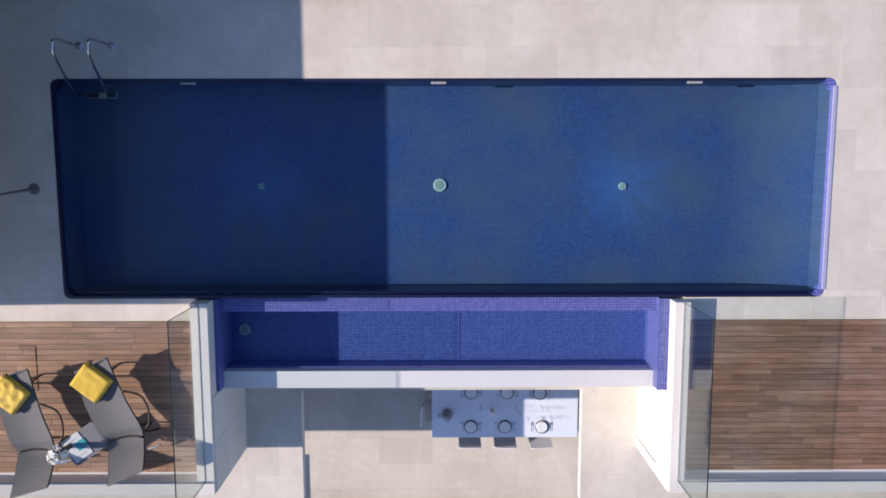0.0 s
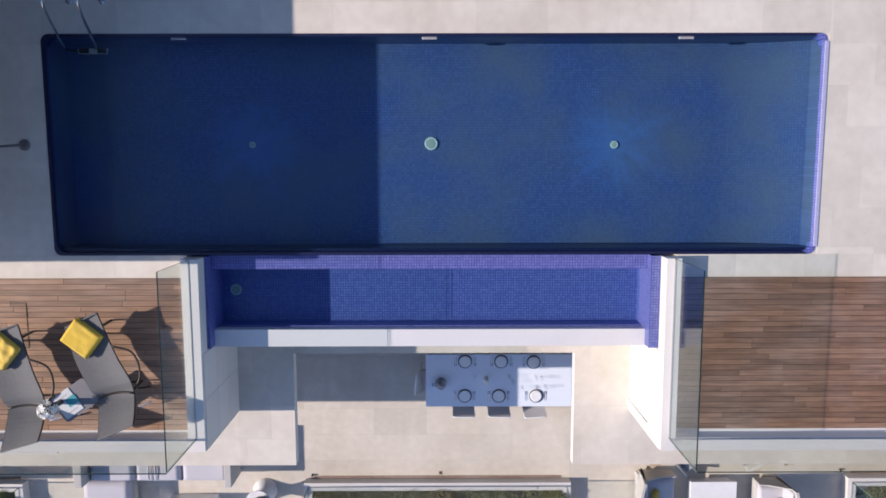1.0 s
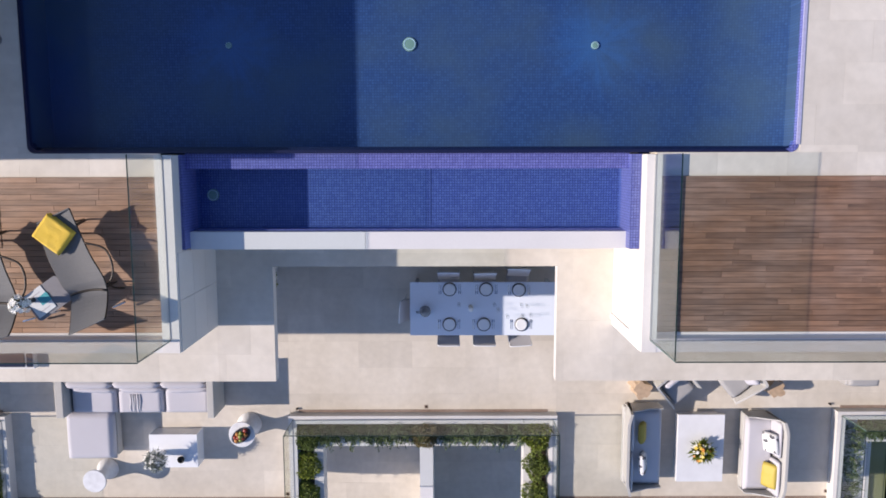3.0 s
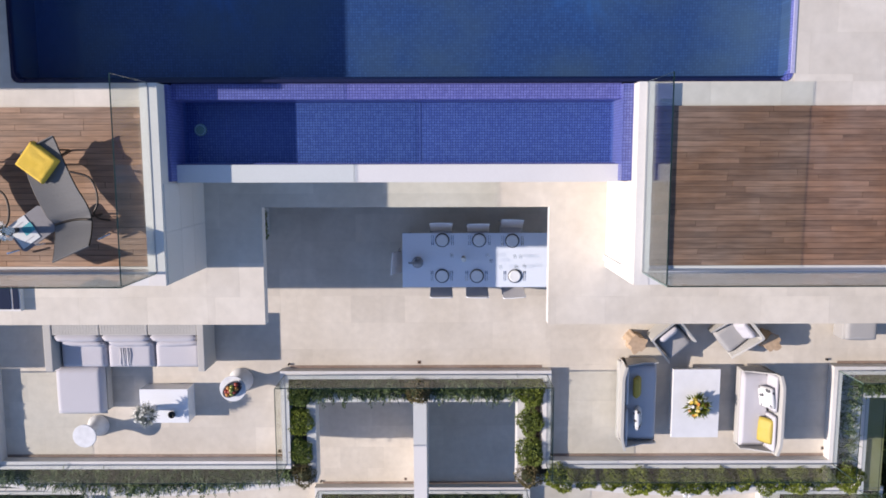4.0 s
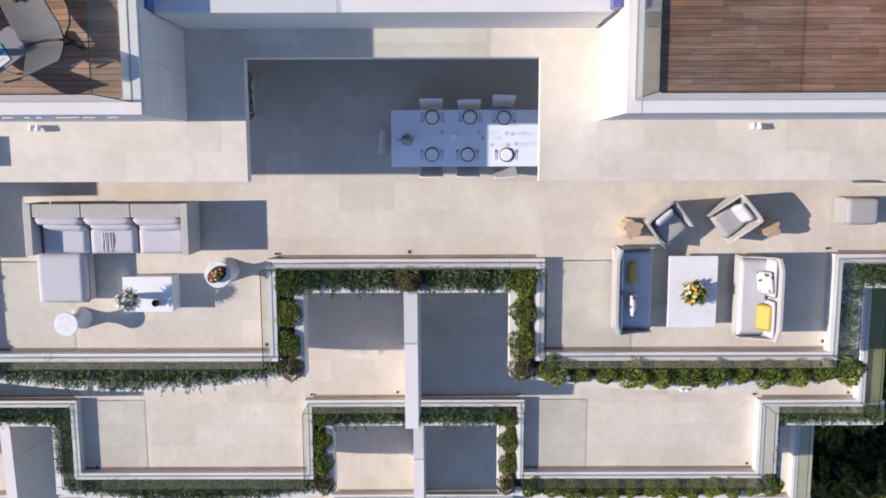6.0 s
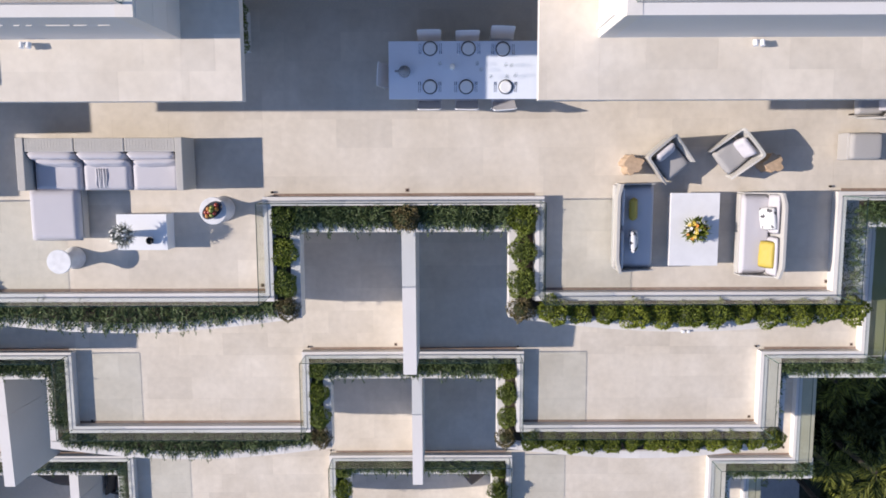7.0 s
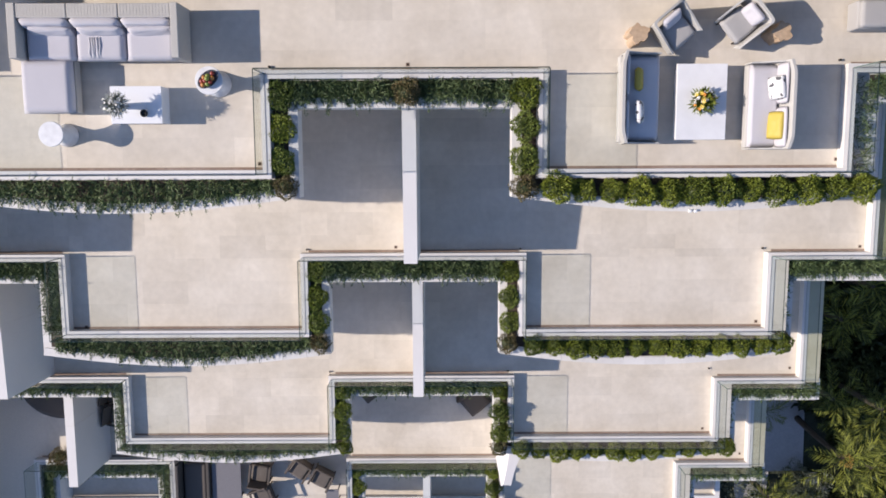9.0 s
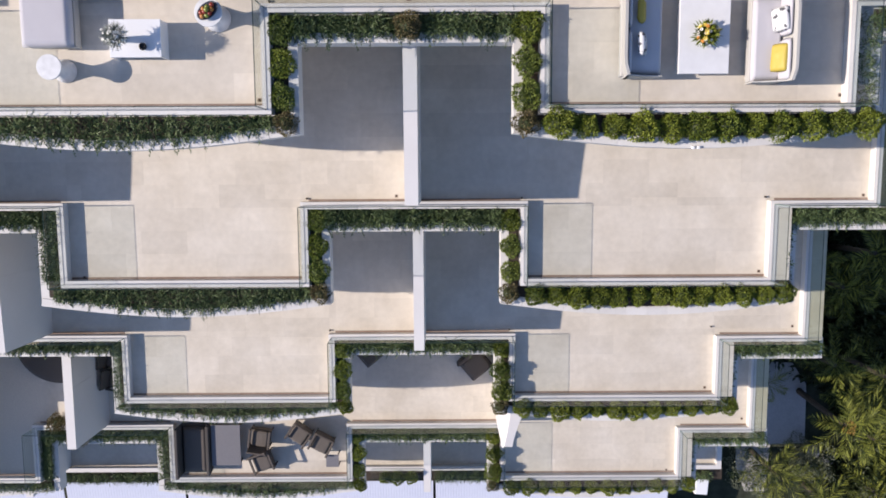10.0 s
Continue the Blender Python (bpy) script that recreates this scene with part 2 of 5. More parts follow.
PATH = material("grey_path_stone", (0.40, 0.39, 0.39), 0.8, tone=0.1, grain=14, stain=0.12)
FABRIC = material("lilac_grey_fabric", (0.50, 0.487, 0.52), 0.9, tone=0.06, grain=160, bump=0.25, stain=0.03)
FABRIC_PALE = material("off_white_fabric", (0.57, 0.56, 0.58), 0.9, tone=0.05, grain=160, bump=0.25, stain=0.03)
FABRIC_GREY = material("mid_grey_fabric", (0.35, 0.342, 0.338), 0.9, tone=0.07, grain=150, bump=0.3, stain=0.04)
WEAVE = material("grey_woven_frame", (0.46, 0.445, 0.42), 0.85, tone=0.16, grain=90, bump=0.5, stain=0.04)
SHELL = material("pale_grey_shell", (0.43, 0.42, 0.40), 0.7, tone=0.06, grain=100, bump=0.2)
LACQUER = material("white_lacquer", (0.77, 0.78, 0.80), 0.25, tone=0.015, grain=20)
TABLE_WHITE = material("cool_white_lacquer", (0.74, 0.80, 0.89), 0.18, tone=0.015, grain=20)
PLASTER = material("white_cast_stone", (0.66, 0.665, 0.68), 0.55, tone=0.12, grain=9, bump=0.08, stain=0.08)
MARBLE = material("pale_marble", (0.72, 0.725, 0.74), 0.3, tone=0.05, grain=5, stain=0.06)
YELLOW = material("yellow_towelling", (0.70, 0.47, 0.075), 0.95, tone=0.1, grain=120, bump=0.7, stain=0.05)
YELLOW_SILK = material("yellow_cushion_cloth", (0.46, 0.35, 0.06), 0.6, tone=0.06, grain=90, bump=0.15)
SLING = material("charcoal_mesh_sling", (0.125, 0.125, 0.125), 0.7, tone=0.12, grain=140, bump=0.4)
DARKMETAL = material("dark_bronze_metal", (0.05, 0.042, 0.036), 0.45, metal=0.7)
STEEL = material("polished_steel", (0.62, 0.63, 0.65), 0.18, metal=1.0)
WOOD = material("pale_stump_wood", (0.44, 0.315, 0.21), 0.7, tone=0.16, grain=16, bump=0.3, stain=0.1)
RATTAN = material("brown_rattan", (0.082, 0.066, 0.056), 0.75, tone=0.25, grain=70, bump=0.6)
WICKER = material("dark_grey_wicker", (0.058, 0.05, 0.046), 0.75, tone=0.25, grain=70, bump=0.6)
TAUPE = material("taupe_cushion", (0.115, 0.098, 0.086), 0.9, tone=0.08, grain=120, bump=0.2)
SLATE = material("dark_grey_table_top", (0.165, 0.16, 0.172), 0.5, tone=0.06, grain=20)
SMOKED = material("smoked_grey_glass", (0.27, 0.28, 0.30), 0.2)
TUMBLER = glass_material("clear_table_glass", (0.96, 0.965, 0.965))
BLUE_JOINT = material("dark_blue_joint", (0.055, 0.065, 0.20), 0.5)
SUNLIT_RIM = material("sunlit_violet_rim_tile", (0.37, 0.365, 0.53), 0.4, tone=0.12, grain=30)
GREYTOP = material("grey_table_top", (0.36, 0.36, 0.38), 0.5, tone=0.06, grain=20)
BLACK = material("black_ceramic", (0.012, 0.012, 0.012), 0.35)
CLAY = material("dark_rim_stoneware", (0.07, 0.075, 0.09), 0.4)
PLATE = material("white_porcelain", (0.78, 0.79, 0.80), 0.2)
RED = material("red_apple_skin", (0.27, 0.04, 0.025), 0.35, tone=0.15, grain=30)
ORANGE = material("orange_peel", (0.42, 0.17, 0.04), 0.45, tone=0.06, grain=60, bump=0.2)
GREEN = material("green_apple_skin", (0.22, 0.25, 0.05), 0.35, tone=0.1, grain=30)
LEMON = material("yellow_petal", (0.80, 0.58, 0.10), 0.6)
PETAL = material("white_petal", (0.82, 0.81, 0.76), 0.6)
PEACH = material("orange_petal", (0.82, 0.30, 0.06), 0.6)
TEAL = material("teal_cover", (0.03, 0.30, 0.34), 0.4)
PAPER = material("white_paper_cover", (0.55, 0.57, 0.57), 0.5)
DISC = material("pale_green_pool_fitting", (0.30, 0.37, 0.26), 0.4)
AWNING = material("white_ribbed_awning", (0.56, 0.59, 0.70), 0.6, tone=0.03, grain=10, stain=0.04)
SOLAR = material("dark_skylight_glass", (0.02, 0.024, 0.045), 0.12)
PATTERN = printed_cloth("leaf_printed_cloth", (0.66, 0.66, 0.66), (0.09, 0.09, 0.10))

# ---------------------------------------------------------------- mesh helpers


def box(bm, x0, x1, y0, y1, z0, z1):
    v = [bm.verts.new(p) for p in ((x0, y0, z0), (x1, y0, z0), (x1, y1, z0), (x0, y1, z0), (x0, y0, z1), (x1, y0, z1), (x1, y1, z1), (x0, y1, z1))]
    return [bm.faces.new([v[i] for i in q]) for q in ((3, 2, 1, 0), (4, 5, 6, 7), (0, 1, 5, 4), (1, 2, 6, 5), (2, 3, 7, 6), (3, 0, 4, 7))]


def rbox(bm, x0, x1, y0, y1, z0, z1, r=0.02, steps=2):
    """A box with rounded edges."""
    faces = box(bm, x0, x1, y0, y1, z0, z1)
    edges = list({e for f in faces for e in f.edges})
    bmesh.ops.bevel(bm, geom=edges, offset=r, segments=steps, affect="EDGES", profile=0.5)


def prism(bm, outline, z0, z1):
    low, high = [bm.verts.new((x, y, z0)) for x, y in outline], [bm.verts.new((x, y, z1)) for x, y in outline]
    area = sum(a[0] * b[1] - b[0] * a[1] for a, b in zip(outline, outline[1:] + outline[:1]))
    if area < 0:
        low.reverse(), high.reverse()
    bm.faces.new(high), bm.faces.new(low[::-1])
    for i in range(len(low)):
        j = (i + 1) % len(low)
        bm.faces.new((low[i], low[j], high[j], high[i]))


def tube(bm, points, r, n=8, closed=False):
    """A round bar along a line of points."""
    pts = [Vector(p) for p in points]
    rings = []
    for i, p in enumerate(pts):
        d = (pts[(i + 1) % len(pts)] - pts[i - 1]) if closed else (pts[min(i + 1, len(pts) - 1)] - pts[max(i - 1, 0)])
        q = d.normalized().to_track_quat("Z", "Y")
        rings.append([bm.verts.new(p + q @ Vector((r * math.cos(6.2832 * k / n), r * math.sin(6.2832 * k / n), 0))) for k in range(n)])
    pairs = list(zip(rings, rings[1:])) + ([(rings[-1], rings[0])] if closed else [])
    for a, b in pairs:
        for k in range(n):
            bm.faces.new((a[k], a[(k + 1) % n], b[(k + 1) % n], b[k]))
    if not closed:
        bm.faces.new(rings[0][::-1]), bm.faces.new(rings[-1])


def eased(points, n=6):
    """A smooth line of more points through a few."""
    p = [Vector(q) for q in points]
    line = []
    for i in range(len(p) - 1):
        a, b, c, d = p[max(i - 1, 0)], p[i], p[i + 1], p[min(i + 2, len(p) - 1)]
        for j in range(n):
            w = j / n
            line.append(0.5 * (2 * b + (c - a) * w + (2 * a - 5 * b + 4 * c - d) * w * w + (3 * b - a - 3 * c + d) * w**3))
    return line + [p[-1]]


def lathe(bm, profile, n=28, cx=0.0, cy=0.0):
    """A turned body from (radius, z) pairs, from the bottom up."""
    rings = [[bm.verts.new((cx + r * math.cos(6.2832 * k / n), cy + r * math.sin(6.2832 * k / n), z)) for k in range(n)] for r, z in profile]
    for a, b in zip(rings, rings[1:]):
        for k in range(n):
            bm.faces.new((a[k], a[(k + 1) % n], b[(k + 1) % n], b[k]))
    bm.faces.new(rings[0][::-1]), bm.faces.new(rings[-1])


def cushion(bm, w, d, h, m=None, n=14, puff=0.55, seed=0, crease=0.0):
    """A soft cushion, w by d, h thick at its middle, about the origin."""
    rnd = random.Random(seed)
    off = Vector((rnd.random() * 9, rnd.random() * 9, 0))
    m = m or Matrix()
    sides = []
    for s in (1, -1):
        rows = []
        for i in range(n + 1):
            row = []
            for j in range(n + 1):
                u, v = 2 * i / n - 1, 2 * j / n - 1
                e = 6 if puff > 0.2 else 18
                edge = max(0.0, (1 - u**e) * (1 - v**e)) ** puff
                pin = 1 - (0.06 if puff > 0.2 else 0.012) * (u * u * v * v)
                bumpy = 1 + crease * noise.noise(Vector((u * 2.5, v * 2.5, s)) + off)
                row.append(m @ Vector((u * w / 2 * pin, v * d / 2 * pin, s * h / 2 * edge * bumpy)))
            rows.append(row)
        sides.append(rows)
    grids = []
    for s, rows in enumerate(sides):
        g = []
        for i, row in enumerate(rows):
            g.append([grids[0][i][j] if s and (i in (0, n) or j in (0, n)) else bm.verts.new(p) for j, p in enumerate(row)])
        grids.append(g)
        for i in range(n):
            for j in range(n):
                q = [g[i][j], g[i + 1][j], g[i + 1][j + 1], g[i][j + 1]]
                bm.faces.new(q if s == 0 else q[::-1])


def ball(bm, x, y, z, r, squash=1.0):
    m = Matrix.Translation((x, y, z)) @ Matrix.Diagonal((r, r, r * squash, 1))
    bmesh.ops.create_icosphere(bm, subdivisions=2, radius=1, matrix=m)


def mesh_of(name, bm, mat, smooth=False):
    me = bpy.data.meshes.new(name)
    bmesh.ops.recalc_face_normals(bm, faces=bm.faces)
    bmesh.ops.triangulate(bm, faces=[f for f in bm.faces if len(f.verts) > 4])
    bm.to_mesh(me)
    bm.free()
    me.materials.append(mat)
    if smooth:
        me.polygons.foreach_set("use_smooth", [True] * len(me.polygons))
    return me


def part(name, bm, mat, parent=None, label="", smooth=False):
    ob = new(name, mesh_of(name, bm, mat, smooth))
    ob.parent = parent
    return tagged(ob, label)


def structure(name, bm, mat, label, category):
    return tagged(part(name, bm, mat), label, category, kind="structure")


def thing(name, label, category, at=(0, 0, 0), turn=0.0, group=""):
    ob = new(name)
    ob.matrix_basis = pose(*at, 0, 0, turn)
    return tagged(ob, label, category, group)


def block(name, mat, parent, *dims, r=0.0, label=""):
    """One part that is a box, its edges rounded by r."""
    bm = bmesh.new()
    rbox(bm, *dims, r) if r else box(bm, *dims)
    return part(name, bm, mat, parent, label)


def soft(name, mat, parent, x, y, z, w, d, h, tilt=(0, 0, 0), seed=0, crease=0.15, label="", puff=0.55):
    bm = bmesh.new()
    cushion(bm, w, d, h, pose(x, y, z, *tilt), seed=seed, crease=crease, puff=puff)
    return part(name, bm, mat, parent, label, smooth=True)


def leaf_mesh(name, base, tip, width, mat, curl=0.25):
    """Many leaves in one mesh: each a bent lozenge from base to tip."""
    base, tip = np.asarray(base, float), np.asarray(tip, float)
    n = len(base)
    along = tip - base
    side = np.cross(along, np.random.normal(size=(n, 3)))
    side *= (np.asarray(width).reshape(-1, 1) / 2) / (np.linalg.norm(side, axis=1, keepdims=True) + 1e-9)
    lift = np.cross(side, along)
    lift *= curl * np.linalg.norm(along, axis=1, keepdims=True) * 0.35 / (np.linalg.norm(lift, axis=1, keepdims=True) + 1e-9)
    mid = base + along * 0.5 + lift
    verts = np.stack([base, mid + side, tip, mid - side], 1).reshape(-1, 3)
    i = np.arange(n) * 4
    me = bpy.data.meshes.new(name)
    me.from_pydata(verts.tolist(), [], np.stack([i, i + 1, i + 2, i + 3], 1).tolist())
    me.materials.append(mat)
    return me


# ---------------------------------------------------------------- plan
DECK = 4.26
SLAB = 2.90
TOP = 4.51           # parapets beside the pool basin
XA, XD = -7.87, 8.33
XBS, XCS = (-2.415, -2.34, -2.235, -2.20), (2.69, 2.66, 2.69, 2.70)   # rails of the middle notch, level by level
VLS, VRS = (-1.855, -1.79, -1.77, -1.75), (2.135, 2.14, 2.215, 2.22)     # open edges of the middle notch
TALL = 1.109         # height of the loose furniture against its drawn height
XAS = (-8.12, XA, XA, XA)              # left rail of the left terrace, level by level
XAV = (0.55, 0.65, 0.46, 0.55)        # from that rail to the open edge beyond it
XL = (-14.0, -14.0, -14.0, -12.2)      # left rail of the left notch, level by level
FIN = 0.19
#         floor z, notch rail y, front rail y, notch edge y, front edge y (ends), (middle), right rail y, right end x, facade y
LEVELS = [
    (0.00, -6.82, -8.64, -7.42, -9.08, -9.37, -6.75, 15.0, -2.40),
    (-2.88, -10.55, -12.33, -11.16, -12.86, -13.14, -10.57, 11.22, -5.90),
    (-5.78, -14.28, -16.02, -14.82, -16.45, -16.73, -14.38, 11.15, -9.60),
    (-8.72, -17.86, -19.61, -18.46, -20.05, -20.35, -18.05, 11.1, -13.30),
]


def arc(x0, x1, y_end, y_mid, n=14):
    return [(x0 + (x1 - x0) * i / n, y_end + (y_mid - y_end) * math.sin(math.pi * i / n)) for i in range(n + 1)]


tile_meshes = {}


def tiles(floor, rects, z, w=1.05, d=0.53, mat=STONE, thick=0.012, gap=0.0014, shift=0.0):
    """Paving slabs in a running bond over rectangles, each a piece of its own under the floor."""
    for x0, x1, y0, y1 in rects:
        for j in range(math.floor(y0 / d), math.ceil(y1 / d)):
            ya, yb = max(y0, j * d), min(y1, (j + 1) * d)
            off = (j * 0.37 % 1.0) * w + shift
            for i in range(math.floor((x0 - off) / w), math.ceil((x1 - off) / w)):
                xa, xb = max(x0, i * w + off), min(x1, (i + 1) * w + off)
                a, b = round(xb - xa - gap, 3), round(yb - ya - gap, 3)
                if a < 0.03 or b < 0.03:
                    continue
                key = (a, b, mat.name)
                if key not in tile_meshes:
                    bm = bmesh.new()
                    box(bm, -a / 2, a / 2, -b / 2, b / 2, -thick, 0)
                    tile_meshes[key] = mesh_of("paving_slab", bm, mat)
                t = new("paving_slab", tile_meshes[key])
                t.parent, t.location = floor, ((xa + xb) / 2, (ya + yb) / 2, z)


pane_meshes = {}


def glass_run(p, q, z0, z1, label="frameless clear glass railing on a white kerb", length=4.0, mat=GLASS):
    """A railing of upright panes from p to q."""
    p, q = Vector((*p, z0)), Vector((*q, z0))
    run = (q - p).length
    n = max(1, round(run / length))
    rail = thing("glass_railing", label, "railing", p, math.degrees(math.atan2(q.y - p.y, q.x - p.x)), "terrace railings")
    key = (round(run / n, 3), round(z1 - z0, 3), mat.name)
    if key not in pane_meshes:
        bm = bmesh.new()
        box(bm, 0.006, key[0] - 0.006, -0.008, 0.008, 0, key[1])
        me = mesh_of("pane", bm, mat)
        me.materials.append(GLASS_EDGE)
        me.materials.append(PANE_END)
        for f in me.polygons:
            f.material_index = 0 if abs(f.normal.y) > 0.5 else 1 if abs(f.normal.z) > 0.5 else 2
        pane_meshes[key] = me
    for i in range(n):
        g = new("pane", pane_meshes[key])
        g.parent, g.location = rail, (i * run / n, 0, 0)
    block("base_channel", GREYTOP, rail, 0.02, run - 0.02, -0.007, 0.007, 0.001, 0.008, label="slim grey channel that holds the glass")
    return rail


stone_meshes = {}


def coping_stones(owner, path, z, inset=0.09, length=0.46, width=0.18):
    """Pale edge stones laid end to end along a path, just inside it."""
    for p, q in zip(path, path[1:]):
        p, q = Vector((*p, 0)), Vector((*q, 0))
        run, way = (q - p).length, (q - p).normalized()
        if run < 0.05:
            continue
        n = max(1, round(run / length))
        side = Vector((-way.y, way.x, 0)) * inset
        key = (round(run / n, 2), width)
        if key not in stone_meshes:
            bm = bmesh.new()
            box(bm, -key[0] / 2 + 0.003, key[0] / 2 - 0.003, -width / 2, width / 2, -0.01, 0.014)
            stone_meshes[key] = mesh_of("coping_stone", bm, COPING)
        for i in range(n):
            c = p + way * run * (i + 0.5) / n + side
            s = new("coping_stone", stone_meshes[key])
            s.parent, s.location = owner, (c.x, c.y, z)
            s.rotation_euler = (0, 0, math.atan2(way.y, way.x))


def outer_path(lv):
    z, yb, yf, yv, ye, yc, yr, xr, y0 = lv
    k = LEVELS.index(lv)
    XA2, XA, VL, VR = XL[k], XAS[k], VLS[k], VRS[k]
    va = XA - XAV[k]
    left = arc(va, VL, ye, yc)
    right = arc(VR, XD + 0.62, ye, yc)
    return arc(-22, XA2 + 0.6, ye, yc) + [(XA2 + 0.6, yv), (va, yv)] + left + [(VL, yv), (VR, yv)] + right + [(XD + 0.62, yr - 0.6), (xr + 0.1, yr - 0.6)]


def terrace(k, lv):
    z, yb, yf, yv, ye, yc, yr, xr, y0 = lv
    XA2, XA, XB, XC, VL, VR = XL[k - 1], XAS[k - 1], XBS[k - 1], XCS[k - 1], VLS[k - 1], VRS[k - 1]
    va = XA - XAV[k - 1]
    line = [(-22, yf), (XA2, yf), (XA2, yb), (XA, yb), (XA, yf), (XB, yf), (XB, yb), (XC, yb), (XC, yf), (XD, yf), (XD, yr), (xr, yr)]
    bm = bmesh.new()
    prism(bm, line + [(xr, y0 + 1.2), (-22, y0 + 1.2)], z - 0.30, z - 0.003)
    floor = structure(f"floor_{k}", bm, JOINT, "cream limestone paving slabs with fine joints", "floor")
    # planter shelf outside the rail
    outer = outer_path(lv)
    bm = bmesh.new()
    prism(bm, outer + [(xr + 0.1, yr)] + line[::-1][1:], z - 0.36, z + 0.02)
    edge = structure(f"planter_{k}", bm, COPING, "white rendered planter edge with a curved front", "planter")
    beds = [[(XB + 0.1, yv + 0.2), (XC - 0.1, yv + 0.2), (XC - 0.1, yb - 0.1), (XB + 0.1, yb - 0.1)]]
    beds += [[(XB + 0.1, yf - 0.1), (VL - 0.19, yf - 0.1), (VL - 0.19, yv + 0.2), (XB + 0.1, yv + 0.2)]]
    beds += [[(VR + 0.19, yf - 0.1), (XC - 0.1, yf - 0.1), (XC - 0.1, yv + 0.2), (VR + 0.19, yv + 0.2)]]
    beds += [[(x, y + 0.2) for x, y in arc(va + 0.19, VL - 0.19, ye, yc)] + [(VL - 0.19, yf - 0.1), (va + 0.19, yf - 0.1)]]
    beds += [[(x, y + 0.2) for x, y in arc(VR + 0.19, XD + 0.42, ye, yc)] + [(XD + 0.42, yf - 0.1), (VR + 0.19, yf - 0.1)]]
    beds += [[(XA2 + 0.1, yv + 0.2), (XA - 0.1, yv + 0.2), (XA - 0.1, yb - 0.1), (XA2 + 0.1, yb - 0.1)]]
    beds += [[(va + 0.19, yf - 0.1), (XA - 0.1, yf - 0.1), (XA - 0.1, yv + 0.2), (va + 0.19, yv + 0.2)]]
    beds += [[(-15, yf - 0.35), (XA2 + 0.4, yf - 0.35), (XA2 + 0.4, yf - 0.1), (-15, yf - 0.1)], [(XA2 + 0.1, yf - 0.1), (XA2 + 0.38, yf - 0.1), (XA2 + 0.38, yv + 0.2), (XA2 + 0.1, yv + 0.2)]]
    beds += [[(XD + 0.43, yr - 0.4), (xr, yr - 0.4), (xr, yr - 0.1), (XD + 0.43, yr - 0.1)]]
    bm = bmesh.new()
    for bed in beds:
        prism(bm, bed, z - 0.1, z + 0.026)
    part("soil", bm, SOIL, edge, "dark planting soil")
    if k > 1:
        block("ledge_paving", STONE, edge, XD + 0.085, XD + 0.41, yf + 0.02, yr - 0.09, z + 0.015, z + 0.20, label="cream limestone ledge behind the glass")
    coping_stones(edge, arc(va, VL, ye, yc, 12) + [(VL, yv + 0.18)], z + 0.03)
    coping_stones(edge, [(VL + 0.01, yv), (VR - 0.01, yv)], z + 0.03)
    coping_stones(edge, [(VR, yv + 0.18)] + arc(VR, XD + 0.62, ye, yc, 14), z + 0.03)
    coping_stones(edge, [(XD + 0.62, yr - 0.6), (xr, yr - 0.6)], z + 0.03)
    coping_stones(edge, [(XA2 + 0.62, yv), (va - 0.01, yv)], z + 0.03)
    # kerb, drain and glass
    if xr < 14:
        turf = k == 2
        rail = xr - (0.58 if turf else 0.5)
        line = line[:-1] + [(rail, yr), (rail, yr + 3.6)]
        block("ledge_turf" if turf else "ledge_paving", TURF if turf else TINTED_LEDGE, edge, rail + 0.085, xr - 0.02, yr - 0.05, yr + 3.55, z - 0.002, z + (0.10 if turf else 0.20), label="olive-green turf ledge behind the glass" if turf else "limestone ledge coloured olive as through green glass")
    h = 0.08
    for (xa, ya), (xb, yb2) in zip(line, line[1:]):
        bm = bmesh.new()
        if ya == yb2:
            box(bm, xa - h * (xa > -21), xb + h, ya - h, ya + h, z - 0.005, z + 0.22)
            inner = (min(xa, xb) + h, max(xa, xb) - h, ya + h, ya + h + 0.055)
            kerb = structure("kerb", bm, COPING, "low white coping kerb below a glass railing", "kerb")
            bm = bmesh.new()
            box(bm, inner[0], inner[1], inner[2], inner[3], z - 0.004, z + 0.006)
            part("drain_channel", bm, DRAIN, kerb, "rust-brown drain channel")
        else:
            lo, hi = min(ya, yb2) + h, max(ya, yb2) - h
            box(bm, xa - h, xa + h, lo, hi, z - 0.005, z + 0.22)
            structure("kerb", bm, COPING, "low white coping kerb below a glass railing", "kerb")
        glass_run((xa, ya), (xb, yb2), z + 0.22, z + (1.04 if k == 1 else 0.92))
    # wall set back under the terrace above
    bm = bmesh.new()
    box(bm, -22, xr, y0, y0 + 0.2, z, z + 2.52)
    structure(f"wall_back_{k}", bm, FACADE, "plain cream rendered wall set back under the terrace above", "wall")
    return floor


floors = [terrace(k + 1, lv) for k, lv in enumerate(LEVELS)]

# lowest terrace, seen only through the notches
bm = bmesh.new()
box(bm, -22, 10.85, -20.6, -16.5, -11.9, -11.6)
structure("floor_5", bm, STONE, "cream limestone terrace floor in shade", "floor")
bm = bmesh.new()
box(bm, -22, 10.85, -20.6, -20.45, -11.9, -11.4)
structure("kerb_low", bm, COPING, "low white coping kerb", "kerb")
bm = bmesh.new()
box(bm, -22, 10.95, -21.06, -20.602, -12.0, -11.58)
structure("planter_5", bm, SOIL, "dark soil of a long planter", "planter")
bm = bmesh.new()
box(bm, -22, 10.6, -16.5, -16.3, -11.6, -9.05)
structure("wall_back_5", bm, WHITE, "plain white rendered wall set back under a terrace", "wall")
glass_run((-1.8, -20.52), (2.2, -20.52), -11.4, -10.5)
bm = bmesh.new()
box(bm, 10.68, 10.85, -20.45, -17.0, -11.6, -11.4)
structure("kerb_low", bm, COPING, "low white coping kerb", "kerb")

